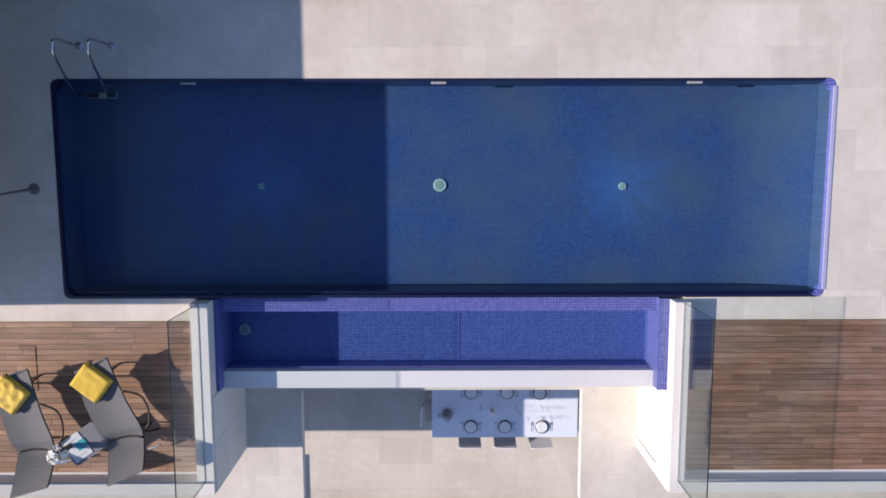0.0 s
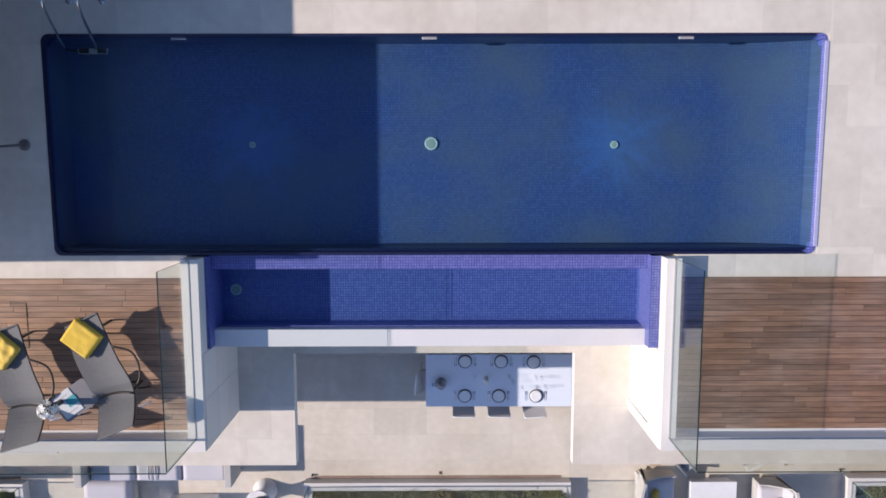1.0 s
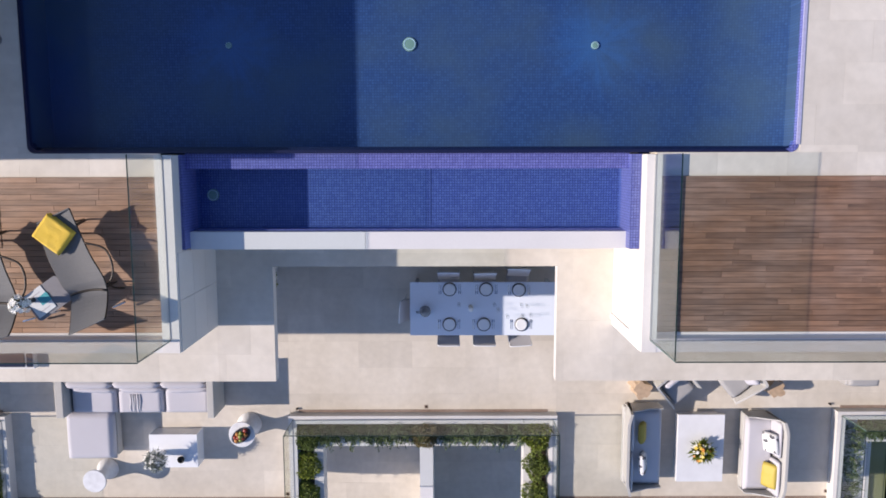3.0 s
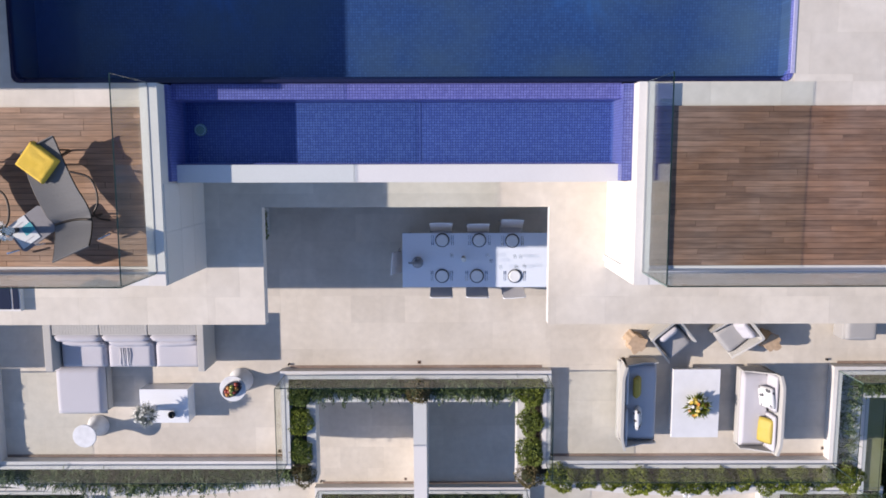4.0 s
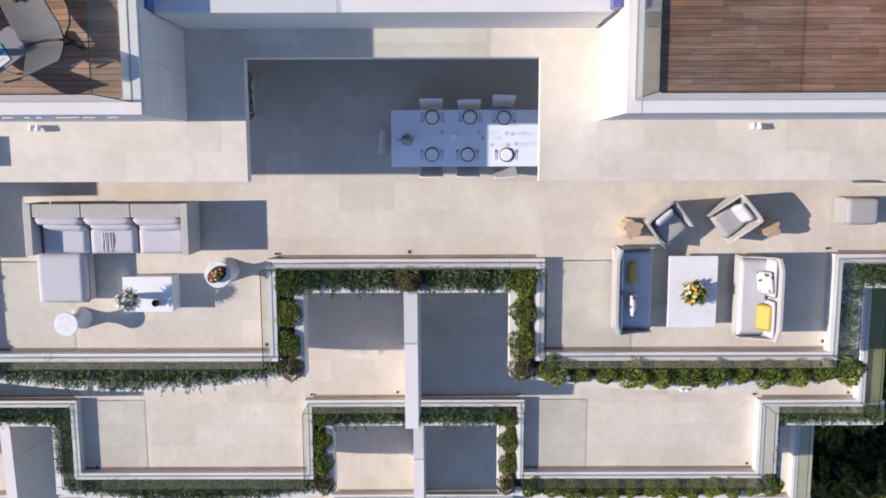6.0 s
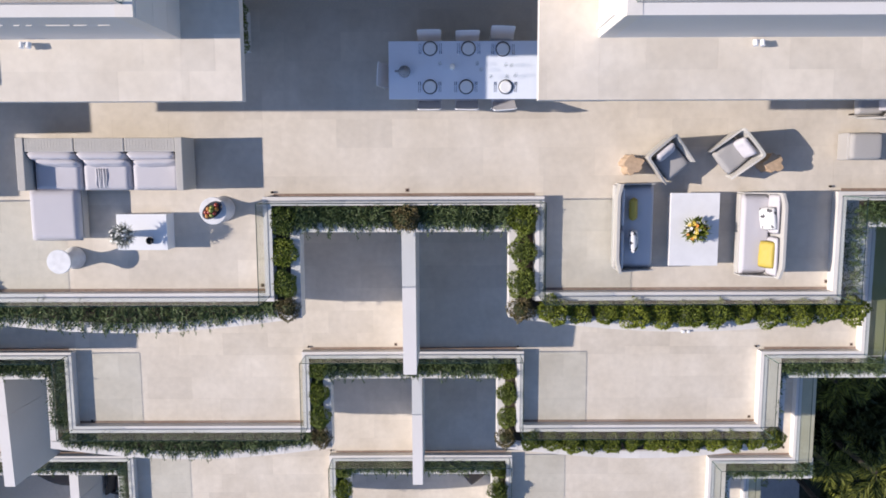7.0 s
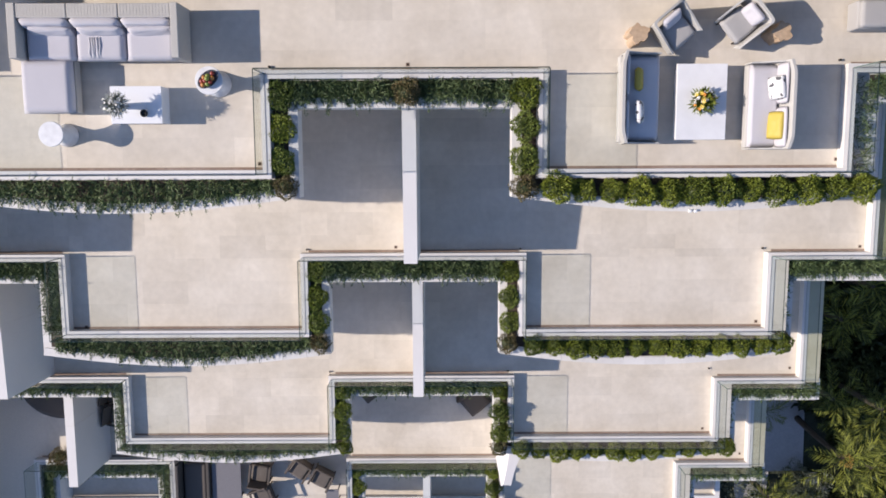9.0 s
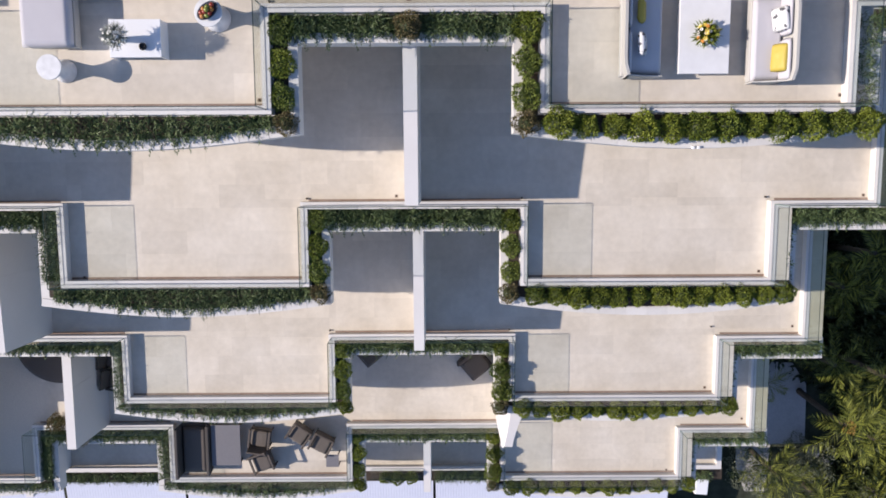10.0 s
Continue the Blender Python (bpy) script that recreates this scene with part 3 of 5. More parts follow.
# dividing walls between neighbours
for x0, x1, y0, y1, z0, z1, fall in (
    (FIN - 0.145, FIN + 0.13, -10.46, -6.0, -2.88, -0.80, 0.07),
    (FIN - 0.10, FIN + 0.15, -14.17, -9.7, -5.78, -3.65, 0.06),
    (FIN - 0.06, FIN + 0.18, -20.55, -16.5, -11.6, -9.55, 0.0),
    (-12.98, -12.74, -20.44, -16.5, -11.6, -9.1, 0.0),
    (-10.2, -9.94, -5.58, -2.6, 0.0, 2.44, 0.0),
    (-10.2, -9.94, -6.75, -5.58, 0.0, 1.61, 0.0),
    (-10.2, -9.94, -10.46, -6.0, -2.88, -0.80, 0.05),
    (-10.17, -9.91, -14.17, -9.7, -5.78, -3.60, 0.05),
    (-10.14, -9.88, -17.8, -13.4, -8.72, -6.55, 0.0),
    (-14.0, -13.8, -17.1, -14.0, -8.72, -6.1, 0.0),
    (-14.0, -13.8, -19.5, -17.1, -8.72, -7.4, 0.0),
):
    bm = bmesh.new()
    half = y0 + (y1 - y0) * 0.42
    box(bm, x0, x1, y0, half - 0.006, z0, z1)
    box(bm, x0 + 0.01, x1 - 0.01, half - 0.006, half + 0.006, z0, z1 - 0.01)
    box(bm, x0, x1, half + 0.006, y1, z0, z1)
    for v in bm.verts:
        if v.co.z > z0 + 0.5:
            v.co.z += fall * (v.co.y - y0)
    structure("fin_wall", bm, WHITE, "white rendered dividing wall between two terraces", "wall")

# tapered dividing wall whose cap slopes to the sun
bm = bmesh.new()
edge = ((2.41, -13.4, -6.60), (2.40, -16.9, -6.60), (2.50, -17.79, -6.48))
ridge = ((2.72, -13.4, -6.42), (2.72, -16.83, -6.42), (2.65, -17.3, -6.42), (2.555, -17.73, -6.42))
side = ((3.06, -13.4, -6.43), (3.046, -16.89, -6.43), (2.96, -17.1, -6.43), (2.887, -17.33, -6.43), (2.83, -17.55, -6.43), (2.79, -17.75, -6.43))
e, g, w = ([bm.verts.new(p) for p in row] for row in (edge, ridge, side))
bm.faces.new((e[0], e[1], e[2], g[3], g[2], g[1], g[0]))
bm.faces.new((g[0], g[1], g[2], g[3], w[5], w[4], w[3], w[2], w[1], w[0]))
rim = e + [g[3]] + w[::-1] + [g[0]]
foot = [bm.verts.new((v.co.x, v.co.y, -8.72)) for v in rim]
for i in range(len(rim)):
    bm.faces.new((foot[i], foot[(i + 1) % len(rim)], rim[(i + 1) % len(rim)], rim[i]))
bmesh.ops.recalc_face_normals(bm, faces=bm.faces[:])
structure("fin_wall", bm, WHITE, "white tapered dividing wall with a sloping cap", "wall")

# ---------------------------------------------------------------- pool terrace
px0, px1, py0, py1 = -4.90, 5.19, -1.66, 1.17
FLOOR = 3.67
bm = bmesh.new()
for b in ((-22, px0, py0, 14), (px1, 22, py0, 14), (px0, px1, py1, 14)):
    box(bm, *b, 3.3, DECK - 0.004)
for x0, x1 in ((-22, -3.17), (3.362, 22)):
    box(bm, x0, x1, -4.09, py0, 3.3, DECK - 0.004)
pool_terrace = structure("pool_terrace", bm, JOINT, "cream limestone paving round the pool", "floor")
bm = bmesh.new()
for x0, x1, y0, y1 in ((px0, px1, py0 + 0.06, py1),):
    box(bm, x0, x1, y0, y1, 3.35, FLOOR)
    box(bm, x0, x0 + 0.02, y0, y1, FLOOR, 4.2)
    box(bm, x1 - 0.02, x1, y0, y1, FLOOR, 4.2)
    box(bm, x0 + 0.02, x1 - 0.02, y1 - 0.02, y1, FLOOR, 4.2)
pool = structure("pool", bm, POOL, "long pool lined with dark blue mosaic", "pool")
# floor rising gently to the sunny end wall
bm = bmesh.new()
rows = [[bm.verts.new((px1 - 0.021 - 1.15 * f, y, FLOOR + 0.003 + 0.25 * (1 - f) ** 2)) for y in (py0 + 0.062, py1 - 0.021)] for f in (i / 12 for i in range(13))]
for a, b in zip(rows, rows[1:]):
    bm.faces.new((a[1], b[1], b[0], a[0]))
part("sloping_floor", bm, POOL, pool, "mosaic floor rising to the sunny end", smooth=True)
bm = bmesh.new()
r, out = 0.12, 0.018
def rounded(x0, x1, y0, y1, r, n=6):
    pts = []
    for cx, cy, a in ((x1 - r, y1 - r, 0), (x0 + r, y1 - r, 90), (x0 + r, y0 + r, 180), (x1 - r, y0 + r, 270)):
        pts += [(cx + r * math.cos(radians(a + 90 * i / n)), cy + r * math.sin(radians(a + 90 * i / n))) for i in range(n + 1)]
    return pts
outer_rim, inner_rim = rounded(px0 - 0.02, px1 + 0.02, py0 - 0.02, py1 + 0.02, 0.10), rounded(px0 + out, px1 - out, py0 + out, py1 - out, r)
ring = [[bm.verts.new((x, y, z)) for x, y in path] for path, z in ((outer_rim, DECK + 0.004), (inner_rim, DECK + 0.002), (inner_rim, 4.12))]
for a, b in zip(ring, ring[1:]):
    for i in range(len(a)):
        j = (i + 1) % len(a)
        f = bm.faces.new((a[i], a[j], b[j], b[i]))
        # rim end that faces the sun: its brightness comes from a paler colour
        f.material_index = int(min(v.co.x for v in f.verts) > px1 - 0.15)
rim = part("rim", bm, RIM, pool, "navy tiled pool rim, its sunlit end coloured pale violet")
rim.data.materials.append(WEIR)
bm = bmesh.new()
v = [bm.verts.new((x, y, 4.20)) for x, y in rounded(px0 + out - 0.004, px1 - out + 0.004, py0 + out - 0.004, py1 - out + 0.004, r)]
bm.faces.new(v)
structure("water", bm, WATER, "still clear pool water", "water")
# bull-nose along the sunny end, the sun on it put into its pale violet
bm = bmesh.new()
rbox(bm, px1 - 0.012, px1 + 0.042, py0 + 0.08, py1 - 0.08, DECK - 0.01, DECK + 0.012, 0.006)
part("nosing", bm, SUNLIT_RIM, pool, "tiled nosing in a sunlit pale violet")
# weir and catch basin
bm = bmesh.new()
box(bm, -2.90, 3.03, -1.89, -1.685, 3.3, 4.13)
structure("weir", bm, WEIR, "violet mosaic overflow ledge below the pool rim", "pool")
bm = bmesh.new()
box(bm, px0 + 0.02, px1 - 0.02, -1.655, py0 + 0.06, 3.3, 4.17)
box(bm, -2.90, 3.03, -1.683, -1.657, 3.3, 4.19)
structure("pool_wall_south", bm, RIM, "dark blue mosaic overflow wall", "pool")
bm = bmesh.new()
box(bm, -2.94, 3.12, -2.74, -1.892, 3.3, 3.60)
basin = structure("basin", bm, BASIN, "catch basin lined with violet-blue mosaic", "pool")
block("lining", BASIN, basin, -2.942, -2.90, -2.96, -1.70, 3.60, 4.26)
block("lining", BASIN, basin, 3.03, 3.163, -2.96, -1.70, 3.60, 4.26)
for x in (-2.34, 0.37):
    block("expansion_joint", WEIR if x < 0 else BLUE_JOINT, basin, x - 0.008, x + 0.008, -2.69, -1.893, 3.60, 3.604, label="thin tile joint")
block("lining", BASIN, basin, -2.90, 3.03, -2.741, -2.72, 3.60, 3.90)
bm = bmesh.new()
v = [bm.verts.new(p) for p in ((-2.9, -2.72, 3.72), (3.03, -2.72, 3.72), (3.03, -1.892, 3.72), (-2.9, -1.892, 3.72))]
bm.faces.new(v)
structure("basin_water", bm, WATER, "shallow still water", "water")
bm = bmesh.new()
box(bm, -2.9, -0.52, -2.98, -2.742, SLAB, 4.06)
box(bm, -0.515, 3.07, -2.98, -2.742, SLAB, 4.06)
structure("basin_ledge", bm, WHITE, "white rendered ledge in front of the catch basin", "wall")
# pool fittings
for name, x, y, z, rad, label in (("pool_drain", 0.09, -0.20, FLOOR, 0.095, "pale round main drain cover"), ("pool_nozzle", -2.39, -0.21, FLOOR, 0.045, "small pale floor nozzle"),
                                  ("pool_nozzle", 2.63, -0.22, FLOOR, 0.055, "small pale floor nozzle"), ("basin_drain", -2.71, -2.26, 3.60, 0.085, "greenish round drain cover")):
    t = thing(name, label, "fitting", (x, y, z))
    bm = bmesh.new()
    lathe(bm, [(rad, 0), (rad, 0.012), (rad * 0.92, 0.02), (rad * 0.3, 0.024)], 24)
    part("cover", bm, DISC, t)
    bm = bmesh.new()
    tube(bm, [(rad * 0.8 * math.cos(a), rad * 0.8 * math.sin(a), 0.02) for a in np.linspace(0, 6.2832, 25)[:-1]], rad * 0.06, 6, True)
    part("ring", bm, PLATE, t)
for x in (-3.17, 0.08, 3.41):
    t = thing("skimmer_inlet", "white oval inlet in the pool wall at the waterline", "fitting", (x, py1 - 0.06, 4.19), group="pool inlets")
    bm = bmesh.new()
    rbox(bm, -0.10, 0.10, 0.012, 0.045, -0.03, 0.022, 0.012)
    part("flap", bm, GREYTOP, t)
    block("mouth", GAP, t, -0.075, 0.075, 0.009, 0.0115, -0.022, 0.004)

# parapets beside the basin, deck kerbs and glass
for x0, x1 in ((-3.17, -2.945), (3.165, 3.36)):
    bm = bmesh.new()
    box(bm, x0, x1, -4.31, -1.705, SLAB, TOP)
    wall = structure("parapet_wall", bm, PARAPET, "white rendered parapet wall with a glass railing", "wall")
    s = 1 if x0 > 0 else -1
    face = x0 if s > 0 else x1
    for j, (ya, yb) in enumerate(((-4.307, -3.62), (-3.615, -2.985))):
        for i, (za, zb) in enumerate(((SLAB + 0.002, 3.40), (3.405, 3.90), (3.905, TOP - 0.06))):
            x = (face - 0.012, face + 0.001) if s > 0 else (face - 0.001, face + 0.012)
            # sun-facing side takes the brighter colour, shaded side the parapet's own
            block("facing_slab", SUNLIT_FACING if s > 0 else PARAPET, wall, *x, ya, yb, za, zb)
    gx = 3.275 if s > 0 else -3.065
    glass_run((gx, -1.70), (gx, -4.14), TOP, 5.55, "clear glass railing on a white parapet", mat=CLEAR)
for x0, x1 in ((-22, -3.17), (3.362, 22)):
    bm = bmesh.new()
    box(bm, x0, x1, -4.308, -4.13, SLAB, TOP - 0.006)
    box(bm, x0, x1, -4.13, -4.09, SLAB, DECK + 0.02)
    face = structure("deck_edge", bm, WHITE, "white rendered edge of the timber deck", "wall")
    glass_run((max(x0, -10.6), -4.15) if x0 < 0 else (3.275, -4.15), (-3.065, -4.15) if x0 < 0 else (min(x1, 11.5), -4.15), TOP - 0.006, 5.55, "clear glass railing along a timber deck", length=4.2, mat=CLEAR)

# roof slab over the dining terrace, with its notch
bm = bmesh.new()
for b in ((-9.15, -2.07, -5.20, -2.6), (2.29, 22, -5.20, -2.6), (-2.05, 2.29, -3.39, -2.6)):
    box(bm, *b, SLAB - 0.20, SLAB - 0.003)
roof = structure("roof_slab", bm, WHITE, "paved roof slab notched over a dining table", "roof")
bm = bmesh.new()
for x0, x1 in ((-22, -2.95), (3.12, 22)):
    box(bm, x0, x1, -4.2, -4.12, SLAB, DECK - 0.3)
structure("deck_wall", bm, WHITE, "white rendered wall below the timber deck", "wall")
# hidden back wall made dark so less light bounces onto the dining floor
bm = bmesh.new()
box(bm, -2.95, 3.12, -2.6, -2.4, 0, SLAB - 0.3)
structure("dining_wall", bm, DARK_BLOCK, "unseen dark wall that deepens the dining terrace shade", "wall")

# unseen tall wall with an overhang, added to shade the pool and block sky
bm = bmesh.new()
box(bm, -8.4, -8.0, -1.79, 14, DECK - 0.012, 6.01)
box(bm, -12.0, -4.95, -1.79, 14, 6.01, 6.16)
structure("wall_west", bm, WHITE, "unseen white wall and overhang added to shade the pool", "wall")

# unseen dark wall behind the pool terrace, added to cut sky light and bounce
bm = bmesh.new()
box(bm, -12.0, 3.0, 4.6, 5.0, DECK - 0.012, 8.4)
structure("wall_north", bm, DARK_BLOCK, "unseen dark wall added behind the pool terrace", "wall")

# garden ground
bm = bmesh.new()
box(bm, -400, 400, -400, 400, -15.2, -14.8)
structure("ground", bm, EARTH, "dark garden soil", "ground")
bm = bmesh.new()
prism(bm, [(10.9, -17.4), (14.9, -17.6), (15.5, -18.5), (15.55, -20.95), (14.15, -21.0), (14.0, -23.0), (13.2, -23.0), (12.8, -22.0), (12.75, -20.9), (10.9, -20.9)], -14.79, -14.74)
structure("path", bm, PATH, "grey paved garden path", "path")

# ---------------------------------------------------------------- ladder and shower
ladder = thing("pool_ladder", "polished steel pool ladder with two curved grab rails", "ladder", (-4.32, 1.1, DECK))
for x in (-0.20, 0.225):
    bm = bmesh.new()
    tube(bm, [(x - 0.145, -0.09, -0.16), (x - 0.135, -0.06, -0.06), (x - 0.115, 0.03, 0.10), (x - 0.065, 0.22, 0.42), (x - 0.035, 0.31, 0.57), (x - 0.02, 0.36, 0.63), (x - 0.008, 0.42, 0.66), (x, 0.475, 0.63), (x, 0.50, 0.55), (x, 0.50, 0.0)], 0.018, 10)
    part("grab_rail", bm, STEEL, ladder, smooth=True)
    bm = bmesh.new()
    lathe(bm, [(0.045, 0.0), (0.045, 0.012), (0.025, 0.02)], 16, x, 0.5)
    part("flange", bm, STEEL, ladder)
for z in (-0.12,):
    bm = bmesh.new()
    rbox(bm, -0.18, 0.21, -0.15, -0.07, z - 0.02, z + 0.02, 0.012)
    tread = part("tread", bm, STEEL, ladder)
    block("grip", BLACK, tread, -0.165, -0.035, -0.14, -0.08, z + 0.02, z + 0.024)
    block("grip", BLACK, tread, 0.075, 0.20, -0.14, -0.08, z + 0.02, z + 0.024)
bm = bmesh.new()
tube(bm, [(-0.345, -0.09, -0.155), (-0.26, -0.10, -0.15), (-0.17, -0.11, -0.125)], 0.012, 8)
part("tread_bracket", bm, DARKMETAL, ladder, "dark bracket under the water", smooth=True)
shower = thing("garden_shower", "dark slim outdoor shower standing beside the pool", "shower", (-5.22, -0.22, DECK))
bm = bmesh.new()
tube(bm, [(0, 0, 0.01), (-0.01, -0.05, 0.9), (0, -0.09, 1.5), (0.05, -0.10, 1.62), (0.22, -0.10, 1.64)], 0.017, 10)
part("pipe", bm, FRAME, shower, smooth=True)
bm = bmesh.new()
rbox(bm, 0.14, 0.46, -0.125, -0.075, 1.60, 1.625, 0.01)
part("head", bm, DARKMETAL, shower)
bm = bmesh.new()
lathe(bm, [(0.075, 0.0), (0.075, 0.008), (0.03, 0.014)], 24)
part("base_plate", bm, FRAME, shower)
bm = bmesh.new()
tube(bm, [(-0.02, -0.02, 0.95), (0.07, -0.02, 0.97)], 0.016, 8)
part("tap", bm, DARKMETAL, shower)

# ---------------------------------------------------------------- timber deck things


def sun_lounger():
    t = thing("sun_lounger", "charcoal mesh sun lounger with raised back and folded yellow towel", "sun lounger", (-4.15, -3.3, DECK + 0.03), group="sun loungers")
    # left edge, right edge and height of the sling, from the flat foot to the raised back
    stations = [(-0.485, 0.729, -0.066, 0.923, 0.38), (-0.42, 0.44, 0.043, 0.619, 0.375), (-0.339, 0.21, 0.176, 0.312, 0.39), (-0.179, -0.075, 0.338, 0.053, 0.435), (-0.09, -0.20, 0.378, -0.13, 0.425), (0.0, -0.44, 0.46, -0.30, 0.63), (0.055, -0.612, 0.507, -0.413, 0.80)]

    def at(u, v):
        f = v * (len(stations) - 1)
        i = min(int(f), len(stations) - 2)
        w = f - i
        p = [stations[max(i - 1, 0)], stations[i], stations[i + 1], stations[min(i + 2, len(stations) - 1)]]
        q = [0.5 * (2 * p[1][k] + (p[2][k] - p[0][k]) * w + (2 * p[0][k] - 5 * p[1][k] + 4 * p[2][k] - p[3][k]) * w * w + (3 * p[1][k] - p[0][k] - 3 * p[2][k] + p[3][k]) * w**3) for k in range(5)]
        return Vector((q[0] + (q[2] - q[0]) * u, q[1] + (q[3] - q[1]) * u, q[4] - 0.025 * math.sin(math.pi * u)))

    bm = bmesh.new()
    nu, nv = 8, 60
    for lift in (0.0, -0.012):
        g = [[bm.verts.new(at(i / nu, j / nv) + Vector((0, 0, lift + 0.0012 * (j % 2)))) for i in range(nu + 1)] for j in range(nv + 1)]
        for j in range(nv):
            for i in range(nu):
                bm.faces.new((g[j][i], g[j][i + 1], g[j + 1][i + 1], g[j + 1][i]))
    part("sling", bm, SLING, t, "ribbed charcoal mesh", smooth=False)
    for u in (0.0, 1.0):
        bm = bmesh.new()
        tube(bm, [at(u, j / 30) + Vector((0, 0, -0.012)) for j in range(31)], 0.010, 8)
        part("side_rail", bm, DARKMETAL, t, smooth=True)
    for v in (0.0, 1.0):
        bm = bmesh.new()
        tube(bm, [at(0, v), at(1, v)], 0.012, 8)
        part("end_bar", bm, SLING, t)

    def beside(v, dx, z=None):
        q = at(1.0, v)
        return (q.x + dx, q.y, q.z - 0.015 if z is None else z)

    bm = bmesh.new()
    tube(bm, eased([beside(0.24, 0), beside(0.27, 0.20, 0.37), beside(0.33, 0.245, 0.385), beside(0.42, 0.19, 0.395), beside(0.50, 0.11, 0.40), beside(0.58, 0.03, 0.37), beside(0.66, 0.0, 0.22), beside(0.70, 0.03, 0.015)]), 0.014, 8)
    part("arm_loop", bm, DARKMETAL, t, smooth=True)
    for v in (0.10, 0.62):
        p, q = at(0, v), at(1, v)
        bm = bmesh.new()
        tube(bm, [p + Vector((0, 0, -0.02)), (p.x + 0.04, p.y, 0.03), (p.x + 0.07, p.y + 0.01, 0.014), (q.x - 0.07, q.y - 0.01, 0.014), (q.x - 0.04, q.y, 0.03), q + Vector((0, 0, -0.02))], 0.013, 8)
        part("leg_frame", bm, DARKMETAL, t)
    # shadow band across the fold, built as a curved dark bar
    bm = bmesh.new()
    tube(bm, [at(u / 8, 0.66 - 0.03 * math.sin(math.pi * u / 8)) + Vector((0, 0, 0.002)) for u in range(9)], 0.016, 8)
    part("hinge_bar", bm, DARKMETAL, t, "dark bar for the shadow across the fold", smooth=True)
    bm = bmesh.new()
    tube(bm, [(0.32, -0.40, 0.15), (0.49, -0.325, 0.165)], 0.014, 8)
    part("grip", bm, STEEL, t, "pale grip below the raised back")
    return t


def towel(x, y, z, seed, crumple):
    t = thing("folded_towel", "folded yellow bath towel lying on a sun lounger" if crumple < 0.3 else "crumpled yellow bath towel lying on a sun lounger", "towel", (x, y, z), -38 - 4 * crumple)
    for i in range(2):
        bm = bmesh.new()
        cushion(bm, 0.43, 0.37, 0.07, pose(0.004 * i, 0, 0.03 + 0.05 * i, -1, -3, 1.5 * i), n=18, puff=0.16, seed=seed + i, crease=0.25 + crumple)
        part("fold", bm, YELLOW, t, smooth=True)
    return t


lounger = sun_lounger()
second = copy_thing(lounger, pose(-5.30, -3.45, DECK + 0.03, 0, 0, -7.5))
tagged(second, "charcoal mesh sun lounger with a crumpled yellow towel")
towel(-4.42, -2.70, DECK + 0.365, 3, 0.0)
towel(-5.495, -2.85, DECK + 0.365, 8, 0.5)

side = thing("side_table", "small slate-grey side table with rounded corners on a deck", "side table", (-4.575, -3.54, DECK + 0.03), 35)
bm = bmesh.new()
prism(bm, rounded(-0.28, 0.27, -0.19, 0.19, 0.05), 0.33, 0.35)
part("top", bm, SLATE, side)
for x in (-0.16, 0.16):
    for y in (-0.16, 0.16):
        bm = bmesh.new()
        tube(bm, [(x, y, 0.33), (x * 1.05, y * 1.05, 0)], 0.01, 8)
        part("leg", bm, LACQUER, side)
book = thing("magazine", "teal and white magazine lying open on a side table", "magazine", (-4.66, -3.575, DECK + 0.38), 35)
block("page", PAPER, book, -0.16, 0.12, -0.17, 0.17, 0, 0.012, r=0.004)
block("picture", TEAL, book, -0.02, 0.13, -0.06, 0.06, 0.012, 0.014)
for y in (0.10, -0.12):
    block("print_bar", GREYTOP, book, -0.10, 0.06, y, y + 0.012, 0.012, 0.0135)


def posy(name, label, at, r, mats, stems, seed, pot=None, pot_mat=LACQUER, green=LEAF, fine=1.0):
    """A bunch of leaves and blossoms in a pot."""
    t = thing(name, label, "plant", at)
    rng = np.random.RandomState(seed)
    z0 = 0.0
    if pot:
        bm = bmesh.new()
        lathe(bm, [(pot[0] * 0.75, 0), (pot[0], pot[1] * 0.6), (pot[0] * 0.85, pot[1])], 20)
        part("vase", bm, pot_mat, t, smooth=True)
        z0 = pot[1]
    d = rng.normal(size=(stems, 3))
    d[:, 2] = abs(d[:, 2]) * 0.9 + 0.1
    d /= np.linalg.norm(d, axis=1, keepdims=True)
    c = np.array([0, 0, z0])
    far = rng.uniform(0.55, 1.0, (stems, 1)) * r
    base = c + d * far * 0.45
    leaf = new("foliage", leaf_mesh("foliage", base, c + d * far * 1.05 + rng.normal(size=(stems, 3)) * 0.02, rng.uniform(0.025, 0.05, stems) * (r / 0.22) * fine, green))
    leaf.parent = t
    for k, (mat, count, size) in enumerate(mats):
        bm = bmesh.new()
        e = rng.normal(size=(count, 3))
        e[:, 2] = abs(e[:, 2]) + 0.3
        e /= np.linalg.norm(e, axis=1, keepdims=True)
        for q in e:
            p = Vector(c + q * r * rng.uniform(0.7, 0.98))
            n = 6
            turn = Vector(q).to_track_quat("Z", "Y")
            spin = rng.uniform(0, 6)
            for i in range(n):
                a0 = spin + 6.2832 * i / n
                v = [bm.verts.new(p + turn @ Vector(o)) for o in ((0, 0, 0), (size * math.cos(a0 - 0.35), size * math.sin(a0 - 0.35), size * 0.35), (size * 1.25 * math.cos(a0), size * 1.25 * math.sin(a0), size * 0.25), (size * math.cos(a0 + 0.35), size * math.sin(a0 + 0.35), size * 0.35))]
                bm.faces.new(v)
        part("blossom", bm, mat, t)
    return t


posy("white_flower_pot", "white flowers in a tall dark vase on a deck table", (-4.76, -3.56, DECK + 0.38), 0.14, [(PETAL, 30, 0.034)], 60, 4, (0.045, 0.30), BLACK)

